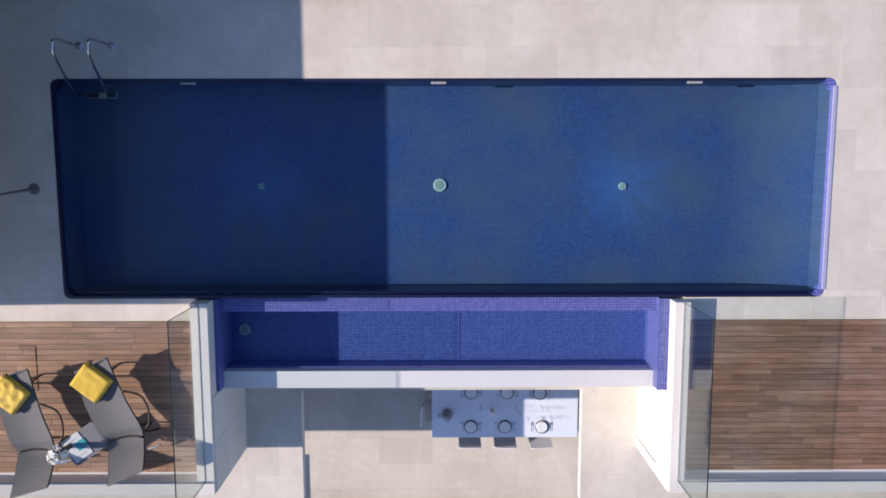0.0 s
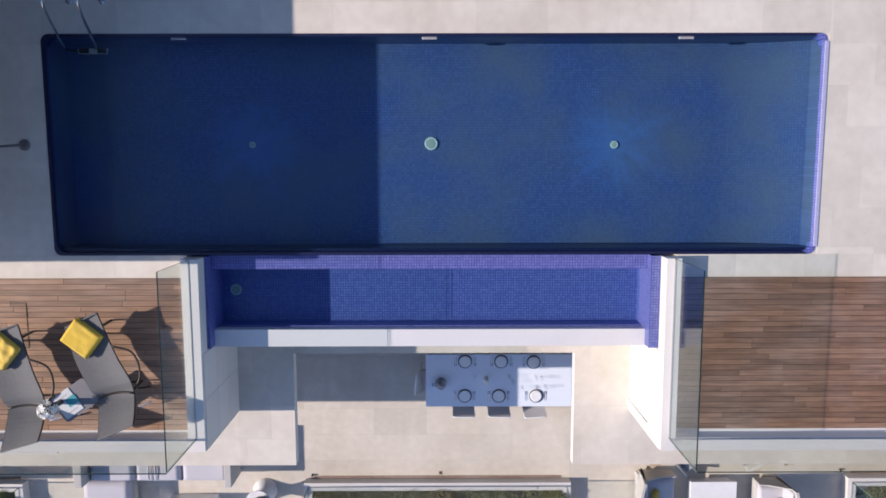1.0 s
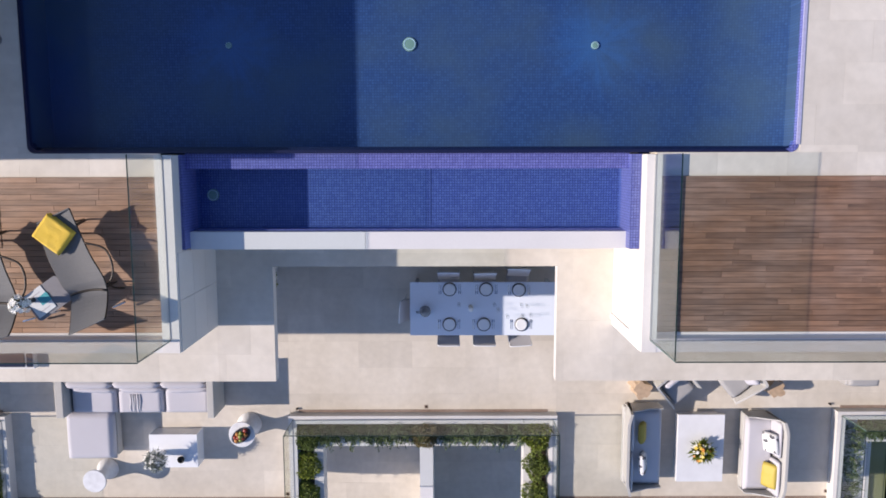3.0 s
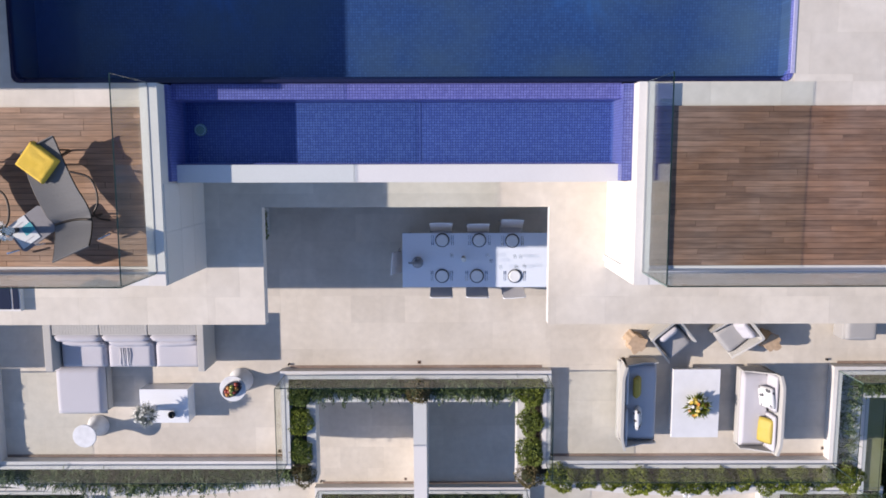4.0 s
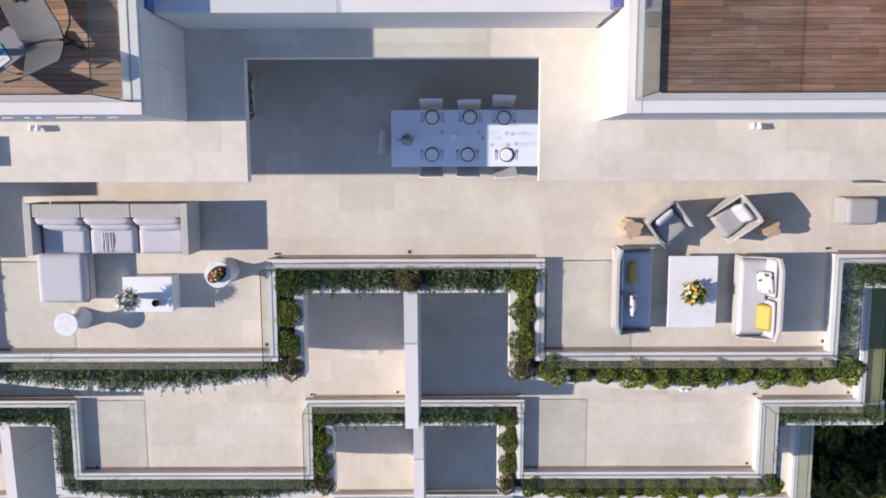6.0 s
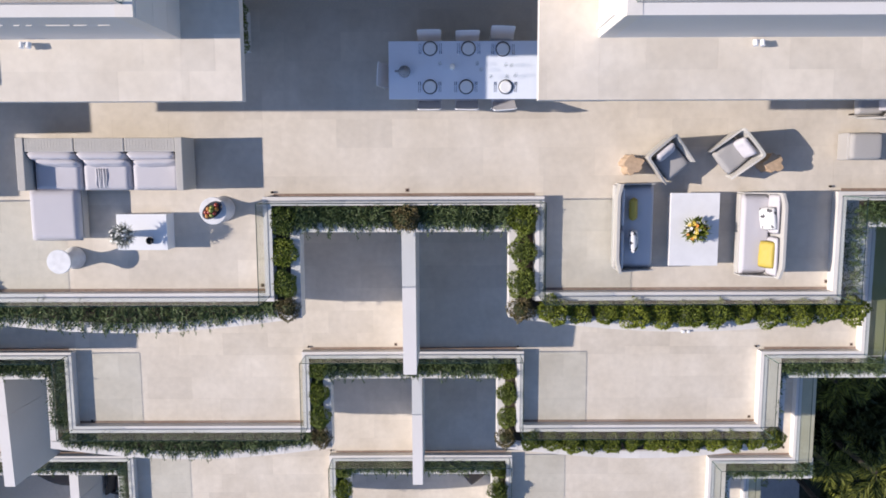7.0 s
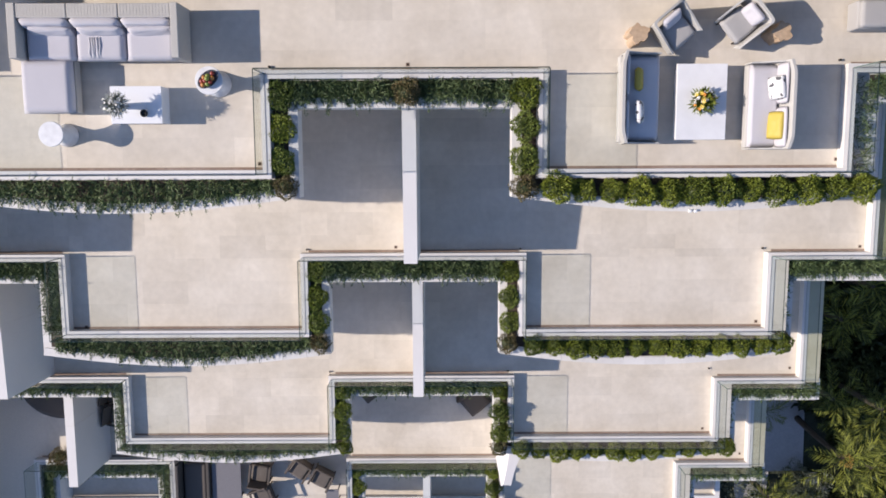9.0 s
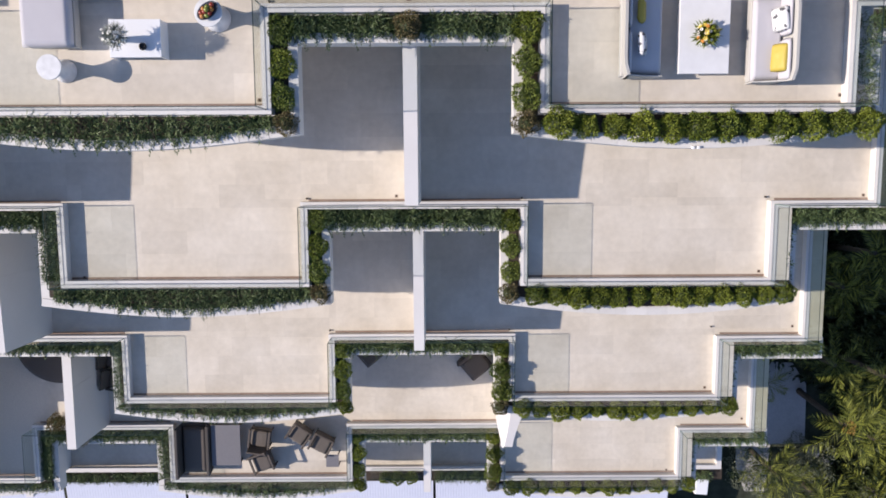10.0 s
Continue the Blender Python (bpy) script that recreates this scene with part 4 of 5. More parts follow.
# small roof things on the slab
sky_light = thing("skylight", "dark glass skylight with a pale frame on a roof slab", "skylight", (-6.83, -4.74, SLAB))
block("kerb", WHITE, sky_light, -1.04, 1.06, -0.22, 0.22, 0, 0.10)
block("pane", SOLAR, sky_light, -1.0, 0.915, -0.19, 0.19, 0.10, 0.112)
block("pane", SOLAR, sky_light, 0.95, 1.04, -0.19, 0.19, 0.10, 0.112)
for x in (5.45, -5.15):
    spot = thing("twin_spotlight", "small white twin spotlight at the foot of a wall", "spotlight", (x, -4.40, SLAB), group="roof spotlights")
    for dx in (-0.05, 0.05):
        bm = bmesh.new()
        tube(bm, [(dx, 0.03, 0.10), (dx, -0.05, 0.12)], 0.036, 14)
        part("lamp_head", bm, LACQUER, spot)
    block("bracket", LACQUER, spot, -0.03, 0.03, 0.0, 0.04, 0, 0.1)

# row of small white strips added on the wall below the deck edge
for x0, x1 in ((-5.02, -4.86), (-4.72, -4.64), (-4.56, -4.48), (-4.30, -3.98), (-3.94, -3.76), (-3.62, -3.46)):
    plate = thing("wall_ledge", "short white strip on a shaded rendered wall", "ledge", ((x0 + x1) / 2, -4.308, 4.0), group="wall ledges")
    w = (x1 - x0) / 2
    block("shelf", COPING, plate, -w, w, -0.012, 0.0, 0.0, 0.014, r=0.003)
    block("lip", COPING, plate, -w * 0.9, w * 0.7, -0.016, -0.012, -0.03, 0.016)
# hatch in the timber deck, seen as a thin dark seam
hatch = thing("deck_hatch", "square lift-out hatch set flush in a teak deck", "hatch", (-5.75, -2.62, DECK + 0.03))
for x0, x1, y0, y1 in ((-0.42, 0.42, 0.30, 0.308), (-0.42, 0.42, -0.308, -0.30), (0.412, 0.42, -0.30, 0.30), (-0.42, -0.412, -0.30, 0.30)):
    block("seam", GAP, hatch, x0, x1, y0, y1, -0.004, 0.003)

# ---------------------------------------------------------------- dining terrace
table = thing("dining_table", "long white dining table laid for six", "dining table", (1.29, -4.50, 0))
block("tabletop", TABLE_WHITE, table, -1.36, 1.36, -0.5, 0.5, 0.72, 0.75, r=0.006)
for x in (-1.28, 1.22):
    for y in (-0.44, 0.38):
        block("leg", LACQUER, table, x, x + 0.06, y, y + 0.06, 0, 0.72)


def dining_chair():
    t = thing("dining_chair", "white dining chair with an open back at a laid table", "dining chair", group="chairs round the dining table")
    bm = bmesh.new()
    cushion(bm, 0.43, 0.42, 0.05, pose(0, 0, 0.45), n=8, puff=0.25)
    part("seat", bm, FABRIC, t, smooth=True)
    for x in (-0.195, 0.195):
        bm = bmesh.new()
        tube(bm, [(x, 0.20, 0), (x, 0.20, 0.44), (x * 1.03, 0.25, 0.66), (x * 1.03, 0.275, 0.80)], 0.012, 8)
        part("back_leg", bm, LACQUER, t)
        bm = bmesh.new()
        tube(bm, [(x, -0.19, 0), (x, -0.19, 0.44)], 0.012, 8)
        part("front_leg", bm, LACQUER, t)
    bm = bmesh.new()
    pts = [(-0.2 + 0.04 * i, 0.275 + 0.004 * math.sin(math.pi * i / 10)) for i in range(11)]
    low, high = [], []
    for x, y in pts:
        low.append((bm.verts.new((x, y - 0.165, 0.50)), bm.verts.new((x, y - 0.150, 0.495))))
        high.append((bm.verts.new((x, y + 0.0, 0.80)), bm.verts.new((x, y + 0.014, 0.80))))
    for i in range(10):
        bm.faces.new((low[i][0], low[i + 1][0], high[i + 1][0], high[i][0]))
        bm.faces.new((low[i][1], high[i][1], high[i + 1][1], low[i + 1][1]))
        bm.faces.new((high[i][0], high[i + 1][0], high[i + 1][1], high[i][1]))
        bm.faces.new((low[i][0], low[i][1], low[i + 1][1], low[i + 1][0]))
    part("backrest", bm, FABRIC_PALE, t, "pale lilac sloping back panel")
    bm = bmesh.new()
    tube(bm, [(x, y + 0.008, 0.806) for x, y in pts], 0.011, 8)
    part("top_rail", bm, LACQUER, t, "slim white rail", smooth=True)
    return t


chair = dining_chair()
chair.matrix_basis = pose(0.64, -4.90, 0, 0, 0, 180)
for x, y, a in ((1.31, -4.90, 179), (1.96, -4.905, 184), (0.64, -4.10, 0), (1.32, -4.115, 1), (1.93, -4.04, -2), (0.02, -4.58, 86)):
    copy_thing(chair, pose(x, y, 0, 0, 0, a))


def place_setting():
    t = thing("place_setting", "dark-rimmed charger with a white plate and cutlery on a white table", "place setting", group="place settings")
    bm = bmesh.new()
    lathe(bm, [(0.08, 0), (0.125, 0.008), (0.13, 0.014), (0.10, 0.012)], 32)
    part("charger", bm, CLAY, t, smooth=True)
    bm = bmesh.new()
    lathe(bm, [(0.05, 0.012), (0.108, 0.022), (0.110, 0.026), (0.085, 0.022), (0.07, 0.021)], 32)
    part("plate", bm, PLATE, t, smooth=True)
    for x, n in ((-0.17, "fork"), (-0.20, "fork"), (0.16, "knife"), (0.19, "spoon")):
        bm = bmesh.new()
        rbox(bm, x - 0.0035, x + 0.0035, -0.09, 0.04, 0, 0.004, 0.0015, 1)
        rbox(bm, x - 0.008, x + 0.008, 0.035, 0.09, 0, 0.005, 0.002, 1)
        part(n, bm, STEEL, t)
    return t


setting = place_setting()
setting.matrix_basis = pose(0.658, -4.13, 0.752, 0, 0, 180)
for x, y, a in ((1.329, -4.132, 180), (1.931, -4.144, 180), (0.655, -4.788, 0), (1.29, -4.79, 0), (1.985, -4.793, 0)):
    copy_thing(setting, pose(x, y, 0.752, 0, 0, a))


def goblet():
    t = thing("wine_glass", "clear stemmed wine glass on a white table", "wine glass", group="wine glasses")
    bm = bmesh.new()
    lathe(bm, [(0.032, 0), (0.03, 0.004), (0.005, 0.012), (0.005, 0.08), (0.03, 0.11), (0.036, 0.15), (0.03, 0.18)], 18)
    part("bowl", bm, TUMBLER, t, smooth=True)
    return t


glass = goblet()
glass.matrix_basis = pose(1.55, -4.50, 0.752)
for x, y in ((1.72, -4.62), (1.98, -4.42), (2.08, -4.43), (2.0, -4.62), (2.15, -4.60), (0.83, -4.40), (1.48, -4.40)):
    copy_thing(glass, pose(x, y, 0.752))
jug = thing("glass_pitcher", "grey glass pitcher on a laid table", "pitcher", (0.21, -4.53, 0.752))
jug.scale = (1.25, 1.25, 1.2)
bm = bmesh.new()
lathe(bm, [(0.06, 0), (0.085, 0.05), (0.07, 0.14), (0.05, 0.19), (0.055, 0.21)], 24)
part("body", bm, SMOKED, jug, smooth=True)
bm = bmesh.new()
tube(bm, [(-0.07, 0, 0.06), (-0.13, 0, 0.09), (-0.12, 0, 0.17), (-0.05, 0, 0.19)], 0.008, 8)
part("handle", bm, SMOKED, jug)
candle = thing("candle", "thick white candle on a white table", "candle", (1.045, -4.46, 0.752))
bm = bmesh.new()
lathe(bm, [(0.042, 0), (0.042, 0.24), (0.03, 0.25), (0.0, 0.248)], 18)
part("wax", bm, PETAL, candle)

# ---------------------------------------------------------------- lounge with the corner sofa
sofa = thing("corner_sofa", "lilac-grey corner sofa with a woven frame and a chaise", "sofa", (0, 0, 0))
sofa.scale.z = TALL
block("base", WEAVE, sofa, -6.72, -3.78, -6.57, -5.76, 0.06, 0.26, r=0.01)
block("back_frame", WEAVE, sofa, -6.60, -3.90, -5.88, -5.75, 0.26, 0.50)
for x0, x1 in ((-6.60, -5.715), (-5.705, -4.815), (-4.805, -3.90)):
    bm = bmesh.new()
    rbox(bm, x0, x1, -5.90, -5.655, 0.50, 0.645, 0.012)
    panel = part("back_panel", bm, WEAVE, sofa, "ribbed grey woven panel")
    n = 16
    for i in range(n):
        xx = x0 + 0.03 + (x1 - x0 - 0.06) * i / (n - 1)
        block("rib", WEAVE, panel, xx - 0.012, xx + 0.012, -5.88, -5.665, 0.64, 0.6475)
block("arm", WEAVE, sofa, -6.75, -6.605, -6.59, -5.645, 0.06, 0.66, r=0.012)
block("arm", WEAVE, sofa, -3.90, -3.77, -6.59, -5.645, 0.06, 0.66, r=0.012)
for i, (x0, x1) in enumerate(((-6.60, -5.71), (-5.71, -4.81), (-4.81, -3.905))):
    soft("seat_cushion", FABRIC, sofa, (x0 + x1) / 2, -6.25, 0.34, x1 - x0 + 0.01, 0.70, 0.19, seed=i, crease=0.04, puff=0.1)
    soft("back_cushion", FABRIC, sofa, (x0 + x1) / 2, -5.975, 0.50, (x1 - x0) * 0.99, 0.30, 0.16, (74, 0, 0), 5 + i, 0.12, puff=0.25)
    soft("lumbar_cushion", FABRIC, sofa, (x0 + x1) / 2 + 0.05, -6.10, 0.47, (x1 - x0) * 0.9, 0.24, 0.11, (66, 0, 2 * i - 2), 9 + i, 0.2)
block("chaise_base", WEAVE, sofa, -6.72, -5.83, -7.50, -6.575, 0.06, 0.24, r=0.01)
soft("chaise_cushion", FABRIC, sofa, -6.28, -7.05, 0.33, 0.95, 0.96, 0.20, seed=20, crease=0.03, puff=0.1)
bm = bmesh.new()
for i, (dx, h) in enumerate(((0.0, 0.012), (0.045, 0.016), (0.08, 0.011), (0.13, 0.018), (0.18, 0.012))):
    tube(bm, [(-5.44 + dx, -6.20, 0.44), (-5.43 + dx, -6.35, 0.443), (-5.45 + dx + 0.02 * (i % 2), -6.48, 0.44), (-5.42 + dx, -6.56, 0.425)], h, 8)
part("throw", bm, FABRIC_PALE, sofa, "crumpled pale throw", smooth=True)

low = thing("coffee_table", "white lacquered box coffee table", "coffee table", (-4.705, -7.375, 0))
low.scale.z = TALL
block("top", LACQUER, low, -0.465, 0.465, -0.335, 0.335, 0.32, 0.35, r=0.005)
block("side_panel", LACQUER, low, -0.46, -0.43, -0.33, 0.33, 0, 0.32)
block("side_panel", LACQUER, low, 0.43, 0.46, -0.33, 0.33, 0, 0.32)
block("back_panel", LACQUER, low, -0.43, 0.43, 0.29, 0.32, 0, 0.32)
posy("silver_plant", "silvery white-leaved plant in a white pot on a coffee table", (-4.90, -7.40, 0.352 * TALL), 0.27, [(PETAL, 46, 0.021)], 620, 11, (0.07, 0.34), LACQUER, SILVER, 0.34)
bowl = thing("black_bowl", "small round black ceramic bowl on a coffee table", "bowl", (-4.55, -7.53, 0.352 * TALL))
bm = bmesh.new()
lathe(bm, [(0.03, 0), (0.065, 0.03), (0.07, 0.06), (0.05, 0.09), (0.044, 0.085), (0.05, 0.05)], 24)
part("body", bm, BLACK, bowl, smooth=True)


def hourglass(x, y, r, h):
    t = thing("side_table", "round white hourglass side table", "side table", (x, y, 0), group="hourglass side tables")
    t.scale.z = TALL
    bm = bmesh.new()
    lathe(bm, [(r * 0.95, 0), (r * 0.97, 0.02), (r * 0.62, h * 0.3), (r * 0.42, h * 0.5), (r * 0.6, h * 0.72), (r * 0.93, h * 0.93)], 40)
    part("base", bm, PLASTER, t, smooth=True)
    bm = bmesh.new()
    lathe(bm, [(r * 0.94, h * 0.93), (r, h * 0.95), (r, h - 0.006), (r - 0.006, h)], 40)
    part("top", bm, PLASTER, t)
    return t


hourglass(-6.18, -7.90, 0.225, 0.53)
hourglass(-3.31, -6.97, 0.25, 0.53)
fruit = thing("fruit_bowl", "oval bowl of red, orange and green fruit on a side table", "fruit bowl", (-3.30, -6.955, 0.53 * TALL), 38)
fruit.scale = (1.22, 1.22, 1.15)
bm = bmesh.new()
lathe(bm, [(0.06, 0), (0.13, 0.04), (0.15, 0.065), (0.145, 0.065), (0.11, 0.04)], 30)
ob = part("bowl", bm, CLAY, fruit, "dark-rimmed oval bowl", smooth=True)
ob.scale = (1.15, 0.72, 1)
for mat, spots in ((RED, ((-0.09, 0.03, 0), (0.0, -0.05, 0), (0.10, 0.02, 0), (-0.04, 0.0, 0.03))), (ORANGE, ((-0.03, 0.05, 0), (0.06, -0.03, 0.01), (-0.11, -0.02, 0))), (GREEN, ((0.03, 0.03, 0.02), (-0.05, -0.05, 0), (0.0, 0.0, 0.05)))):
    for x, y, z in spots:
        bm = bmesh.new()
        ball(bm, x, y, 0.075 + z, 0.036)
        part("fruit", bm, mat, fruit, smooth=True)

# ---------------------------------------------------------------- lounge with the marble table


def low_sofa(x_back, x_front, y0, y1, name_label, cover, shade):
    """A deep sofa with a raked shell back; x_back is the outside of its back."""
    s = 1 if x_front > x_back else -1
    t = thing("sofa", name_label, "sofa", (x_back, (y0 + y1) / 2, 0), 0 if s > 0 else 180)
    t.scale.z = TALL
    hw, depth = (y1 - y0) / 2, abs(x_front - x_back)
    block("seat_base", shade, t, 0.06, depth, -hw + 0.03, hw - 0.03, 0.12, 0.27, r=0.02)
    for y in (-hw + 0.12, hw - 0.16):
        for x in (0.1, depth - 0.1):
            block("leg", LACQUER, t, x, x + 0.04, y, y + 0.04, 0, 0.12)
    bm = bmesh.new()
    n = 16
    inner, outer = [], []
    for i in range(n + 1):
        u = 2 * i / n - 1
        bend = 0.06 * max(0, abs(u) - 0.72) / 0.28
        col = []
        for x, z in ((0.10, 0.10), (0.05, 0.42), (0.0, 0.76)):
            col.append((x + bend, u * hw, z - 0.05 * max(0, abs(u) - 0.8)))
        outer.append([bm.verts.new(p) for p in col])
        inner.append([bm.verts.new((x + 0.05, y, z)) for x, y, z in col])
    for i in range(n):
        for j in range(2):
            bm.faces.new((outer[i][j], outer[i + 1][j], outer[i + 1][j + 1], outer[i][j + 1]))
            bm.faces.new((inner[i][j], inner[i][j + 1], inner[i + 1][j + 1], inner[i + 1][j]))
        bm.faces.new((outer[i][2], outer[i + 1][2], inner[i + 1][2], inner[i][2]))
    for a, b in ((outer[0], inner[0]), (outer[-1], inner[-1])):
        for j in range(2):
            bm.faces.new((a[j], a[j + 1], b[j + 1], b[j]))
    part("back_shell", bm, shade, t, "pale raked shell back")
    for y in (-hw + 0.012, hw - 0.012):
        bm = bmesh.new()
        pts = [(0.1, y, 0.14), (depth, y, 0.14), (depth, y, 0.44), (0.5, y, 0.46), (0.12, y, 0.62)]
        a, b = [bm.verts.new((p[0], p[1] - 0.012, p[2])) for p in pts], [bm.verts.new((p[0], p[1] + 0.012, p[2])) for p in pts]
        bm.faces.new(a[::-1]), bm.faces.new(b)
        for i in range(len(pts)):
            j = (i + 1) % len(pts)
            bm.faces.new((a[i], a[j], b[j], b[i]))
        part("side_panel", bm, shade, t)
    soft("seat_cushion", cover, t, depth / 2 + 0.06, 0, 0.33, depth - 0.12, 2 * hw - 0.06, 0.16, seed=1, crease=0.05, puff=0.1)
    for k, y in enumerate((-hw / 2, hw / 2)):
        soft("back_cushion", cover, t, 0.135, y, 0.53, 0.32, hw - 0.04, 0.07, (0, 82, 0), 3 + k, 0.08, puff=0.3)
    return t


def scatter(x, y, z, w, d, mat, label, tilt, seed):
    t = thing("scatter_cushion", label, "cushion", (x, y, z * TALL))
    soft("cover", mat, t, 0, 0, 0, w, d, 0.13, tilt, seed, 0.2)
    return t


low_sofa(3.99, 4.76, -8.11, -6.50, "pale grey sofa with a raked shell back beside a marble table", FABRIC_PALE, SHELL)
low_sofa(7.03, 6.38, -8.22, -6.67, "off-white sofa with a raked shell back facing a marble table", FABRIC, SHELL)
scatter(4.36, -6.97, 0.45, 0.30, 0.42, YELLOW_SILK, "yellow cushion leaning on a sofa back", (0, 66, 0), 1)
scatter(4.36, -7.55, 0.53, 0.30, 0.42, PATTERN, "white cushion with a grey print leaning on a sofa back", (0, 66, 5), 2)
scatter(6.78, -7.14, 0.56, 0.33, 0.42, PATTERN, "white cushion with a grey print leaning on a sofa back", (0, -60, 8), 3)
scatter(6.80, -7.80, 0.54, 0.32, 0.50, YELLOW_SILK, "yellow cushion leaning on a sofa back", (0, -52, -3), 4)
marble = thing("marble_coffee_table", "pale marble slab coffee table", "coffee table", (5.545, -7.36, 0))
marble.scale.z = TALL
block("top", MARBLE, marble, -0.455, 0.455, -0.68, 0.68, 0.25, 0.31, r=0.006)
block("plinth", MARBLE, marble, -0.40, 0.40, -0.62, 0.62, 0, 0.25)
posy("flower_bouquet", "bouquet of orange, yellow and white flowers in a low vase", (5.53, -7.36, 0.31 * TALL), 0.28, [(PEACH, 4, 0.03), (LEMON, 9, 0.034), (PETAL, 16, 0.028)], 380, 21, (0.09, 0.09), BLACK, SHRUB, 0.75)


def armchair(x, y, turn):
    t = thing("armchair", "grey tub armchair with a wrap-round back and a loose cushion", "armchair", (x, y, 0), turn, "grey armchairs")
    bm = bmesh.new()
    n = 24
    rows = []
    for i in range(n + 1):
        f = i / n
        if f < 0.32:
            px, py = 0.36, -0.38 + 0.66 * f / 0.32
        elif f > 0.68:
            px, py = -0.36, -0.38 + 0.66 * (1 - f) / 0.32
        else:
            a = math.pi * (f - 0.32) / 0.36
            c, d = math.cos(a), math.sin(a)
            px, py = 0.36 * math.copysign(abs(c) ** 0.4, c), 0.28 + 0.08 * d**0.4
        high = 0.44 + 0.24 * math.sin(math.pi * f) ** 1.2
        nx, ny = px * 0.9, py * 0.9 - 0.008
        rows.append([bm.verts.new(p) for p in ((px * 0.88, py * 0.9, 0.10), (px * 1.03, py * 1.03, high), (nx * 1.03, ny * 1.03, high - 0.005), (nx * 0.9, ny * 0.92, 0.28))])
    for a, b in zip(rows, rows[1:]):
        for j in range(3):
            bm.faces.new((a[j], b[j], b[j + 1], a[j + 1]))
    bm.faces.new(rows[0]), bm.faces.new(rows[-1][::-1])
    part("shell", bm, SHELL, t, "pale grey wrap-round shell")
    soft("seat_cushion", FABRIC_GREY, t, 0, -0.08, 0.33, 0.58, 0.58, 0.17, seed=2, crease=0.06, puff=0.25)
    soft("back_cushion", FABRIC, t, 0, 0.17, 0.52, 0.44, 0.32, 0.14, (62, 0, 0), 6, 0.15)
    for lx in (-0.25, 0.25):
        for ly in (-0.25, 0.2):
            block("leg", DARKMETAL, t, lx - 0.015, lx + 0.015, ly - 0.015, ly + 0.015, 0, 0.13)
    return t


for chair_at in ((5.00, -6.06, 40), (6.21, -5.96, -50), (8.70, -5.02, -90)):
    armchair(*chair_at).scale = (0.9, 0.9, 0.95 * TALL)


def stump(x, y, seed):
    t = thing("stump_stool", "pale tree-stump side table with a lobed outline", "side table", (x, y, 0), 0, "stump tables")
    t.scale.z = TALL
    rnd = random.Random(seed)
    phase = [rnd.uniform(0, 6.28) for _ in range(4)]
    bm = bmesh.new()
    n = 48
    rings = []
    for z, k in ((0, 1.0), (0.15, 0.9), (0.32, 0.94), (0.39, 1.0), (0.405, 0.96)):
        ring = []
        for i in range(n):
            a = 6.2832 * i / n
            r = 0.168 * k * (1 + 0.10 * math.sin(3 * a + phase[0]) + 0.12 * math.sin(5 * a + phase[1]) + 0.06 * math.sin(9 * a + phase[2]))
            ring.append(bm.verts.new((r * math.cos(a), r * math.sin(a), z)))
        rings.append(ring)
    for a, b in zip(rings, rings[1:]):
        for i in range(n):
            bm.faces.new((a[i], a[(i + 1) % n], b[(i + 1) % n], b[i]))
    bm.faces.new(rings[-1]), bm.faces.new(rings[0][::-1])
    part("trunk", bm, WOOD, t)
    return t


stump(4.36, -6.16, 1)
stump(6.92, -6.14, 5)
pouf = thing("ottoman", "square grey upholstered ottoman", "ottoman", (8.57, -5.84, 0))
pouf.scale.z = TALL
block("body", FABRIC_GREY, pouf, -0.31, 0.31, -0.25, 0.25, 0.03, 0.36, r=0.03)
soft("cushion", FABRIC_GREY, pouf, 0, 0, 0.40, 0.62, 0.50, 0.11, seed=4, crease=0.04, puff=0.22)
for x, y, z in ((0.20, -6.627, 0), (8.23, -8.40, 0), (-2.598, -8.443, 0), (-0.25, -10.35, -2.88), (8.13, -12.13, -2.88), (8.55, -12.12, -2.854), (10.45, -10.38, -2.88), (8.05, -15.80, -5.78), (8.49, -15.79, -5.754), (10.40, -14.08, -5.78), (8.0, -19.45, -8.72), (10.37, -17.75, -8.72), (-7.5, -12.2, -2.88)):
    d = thing("floor_drain", "small square brown floor drain", "drain", (x, y, z), group="floor drains")
    block("grate", DRAIN, d, -0.035, 0.035, -0.035, 0.035, 0, 0.006)
    block("cap", GAP, d, -0.02, 0.02, -0.02, 0.02, 0.006, 0.008)

for x, y, z in ((-2.36, -6.66, 0), (8.19, -6.58, 0), (8.20, -10.41, -2.88), (8.16, -14.08, -5.78), (-2.30, -10.40, -2.88), (2.62, -10.40, -2.88), (-2.3, -14.13, -5.78), (2.62, -14.13, -5.78)):
    t = thing("overflow_peg", "short dark overflow pipe at a kerb corner", "pipe", (x, y, z), group="overflow pegs")
    bm = bmesh.new()
    lathe(bm, [(0.022, 0), (0.022, 0.05), (0.014, 0.055)], 10)
    part("pipe", bm, DARKMETAL, t)
t = thing("planter_spotlight", "small white twin spotlight clipped to a planter edge", "spotlight", (5.55, -9.36, 0.044))
for dx in (-0.05, 0.05):
    block("lamp_head", LACQUER, t, dx - 0.03, dx + 0.03, -0.03, 0.03, 0, 0.05, r=0.012)

# ---------------------------------------------------------------- lower terraces


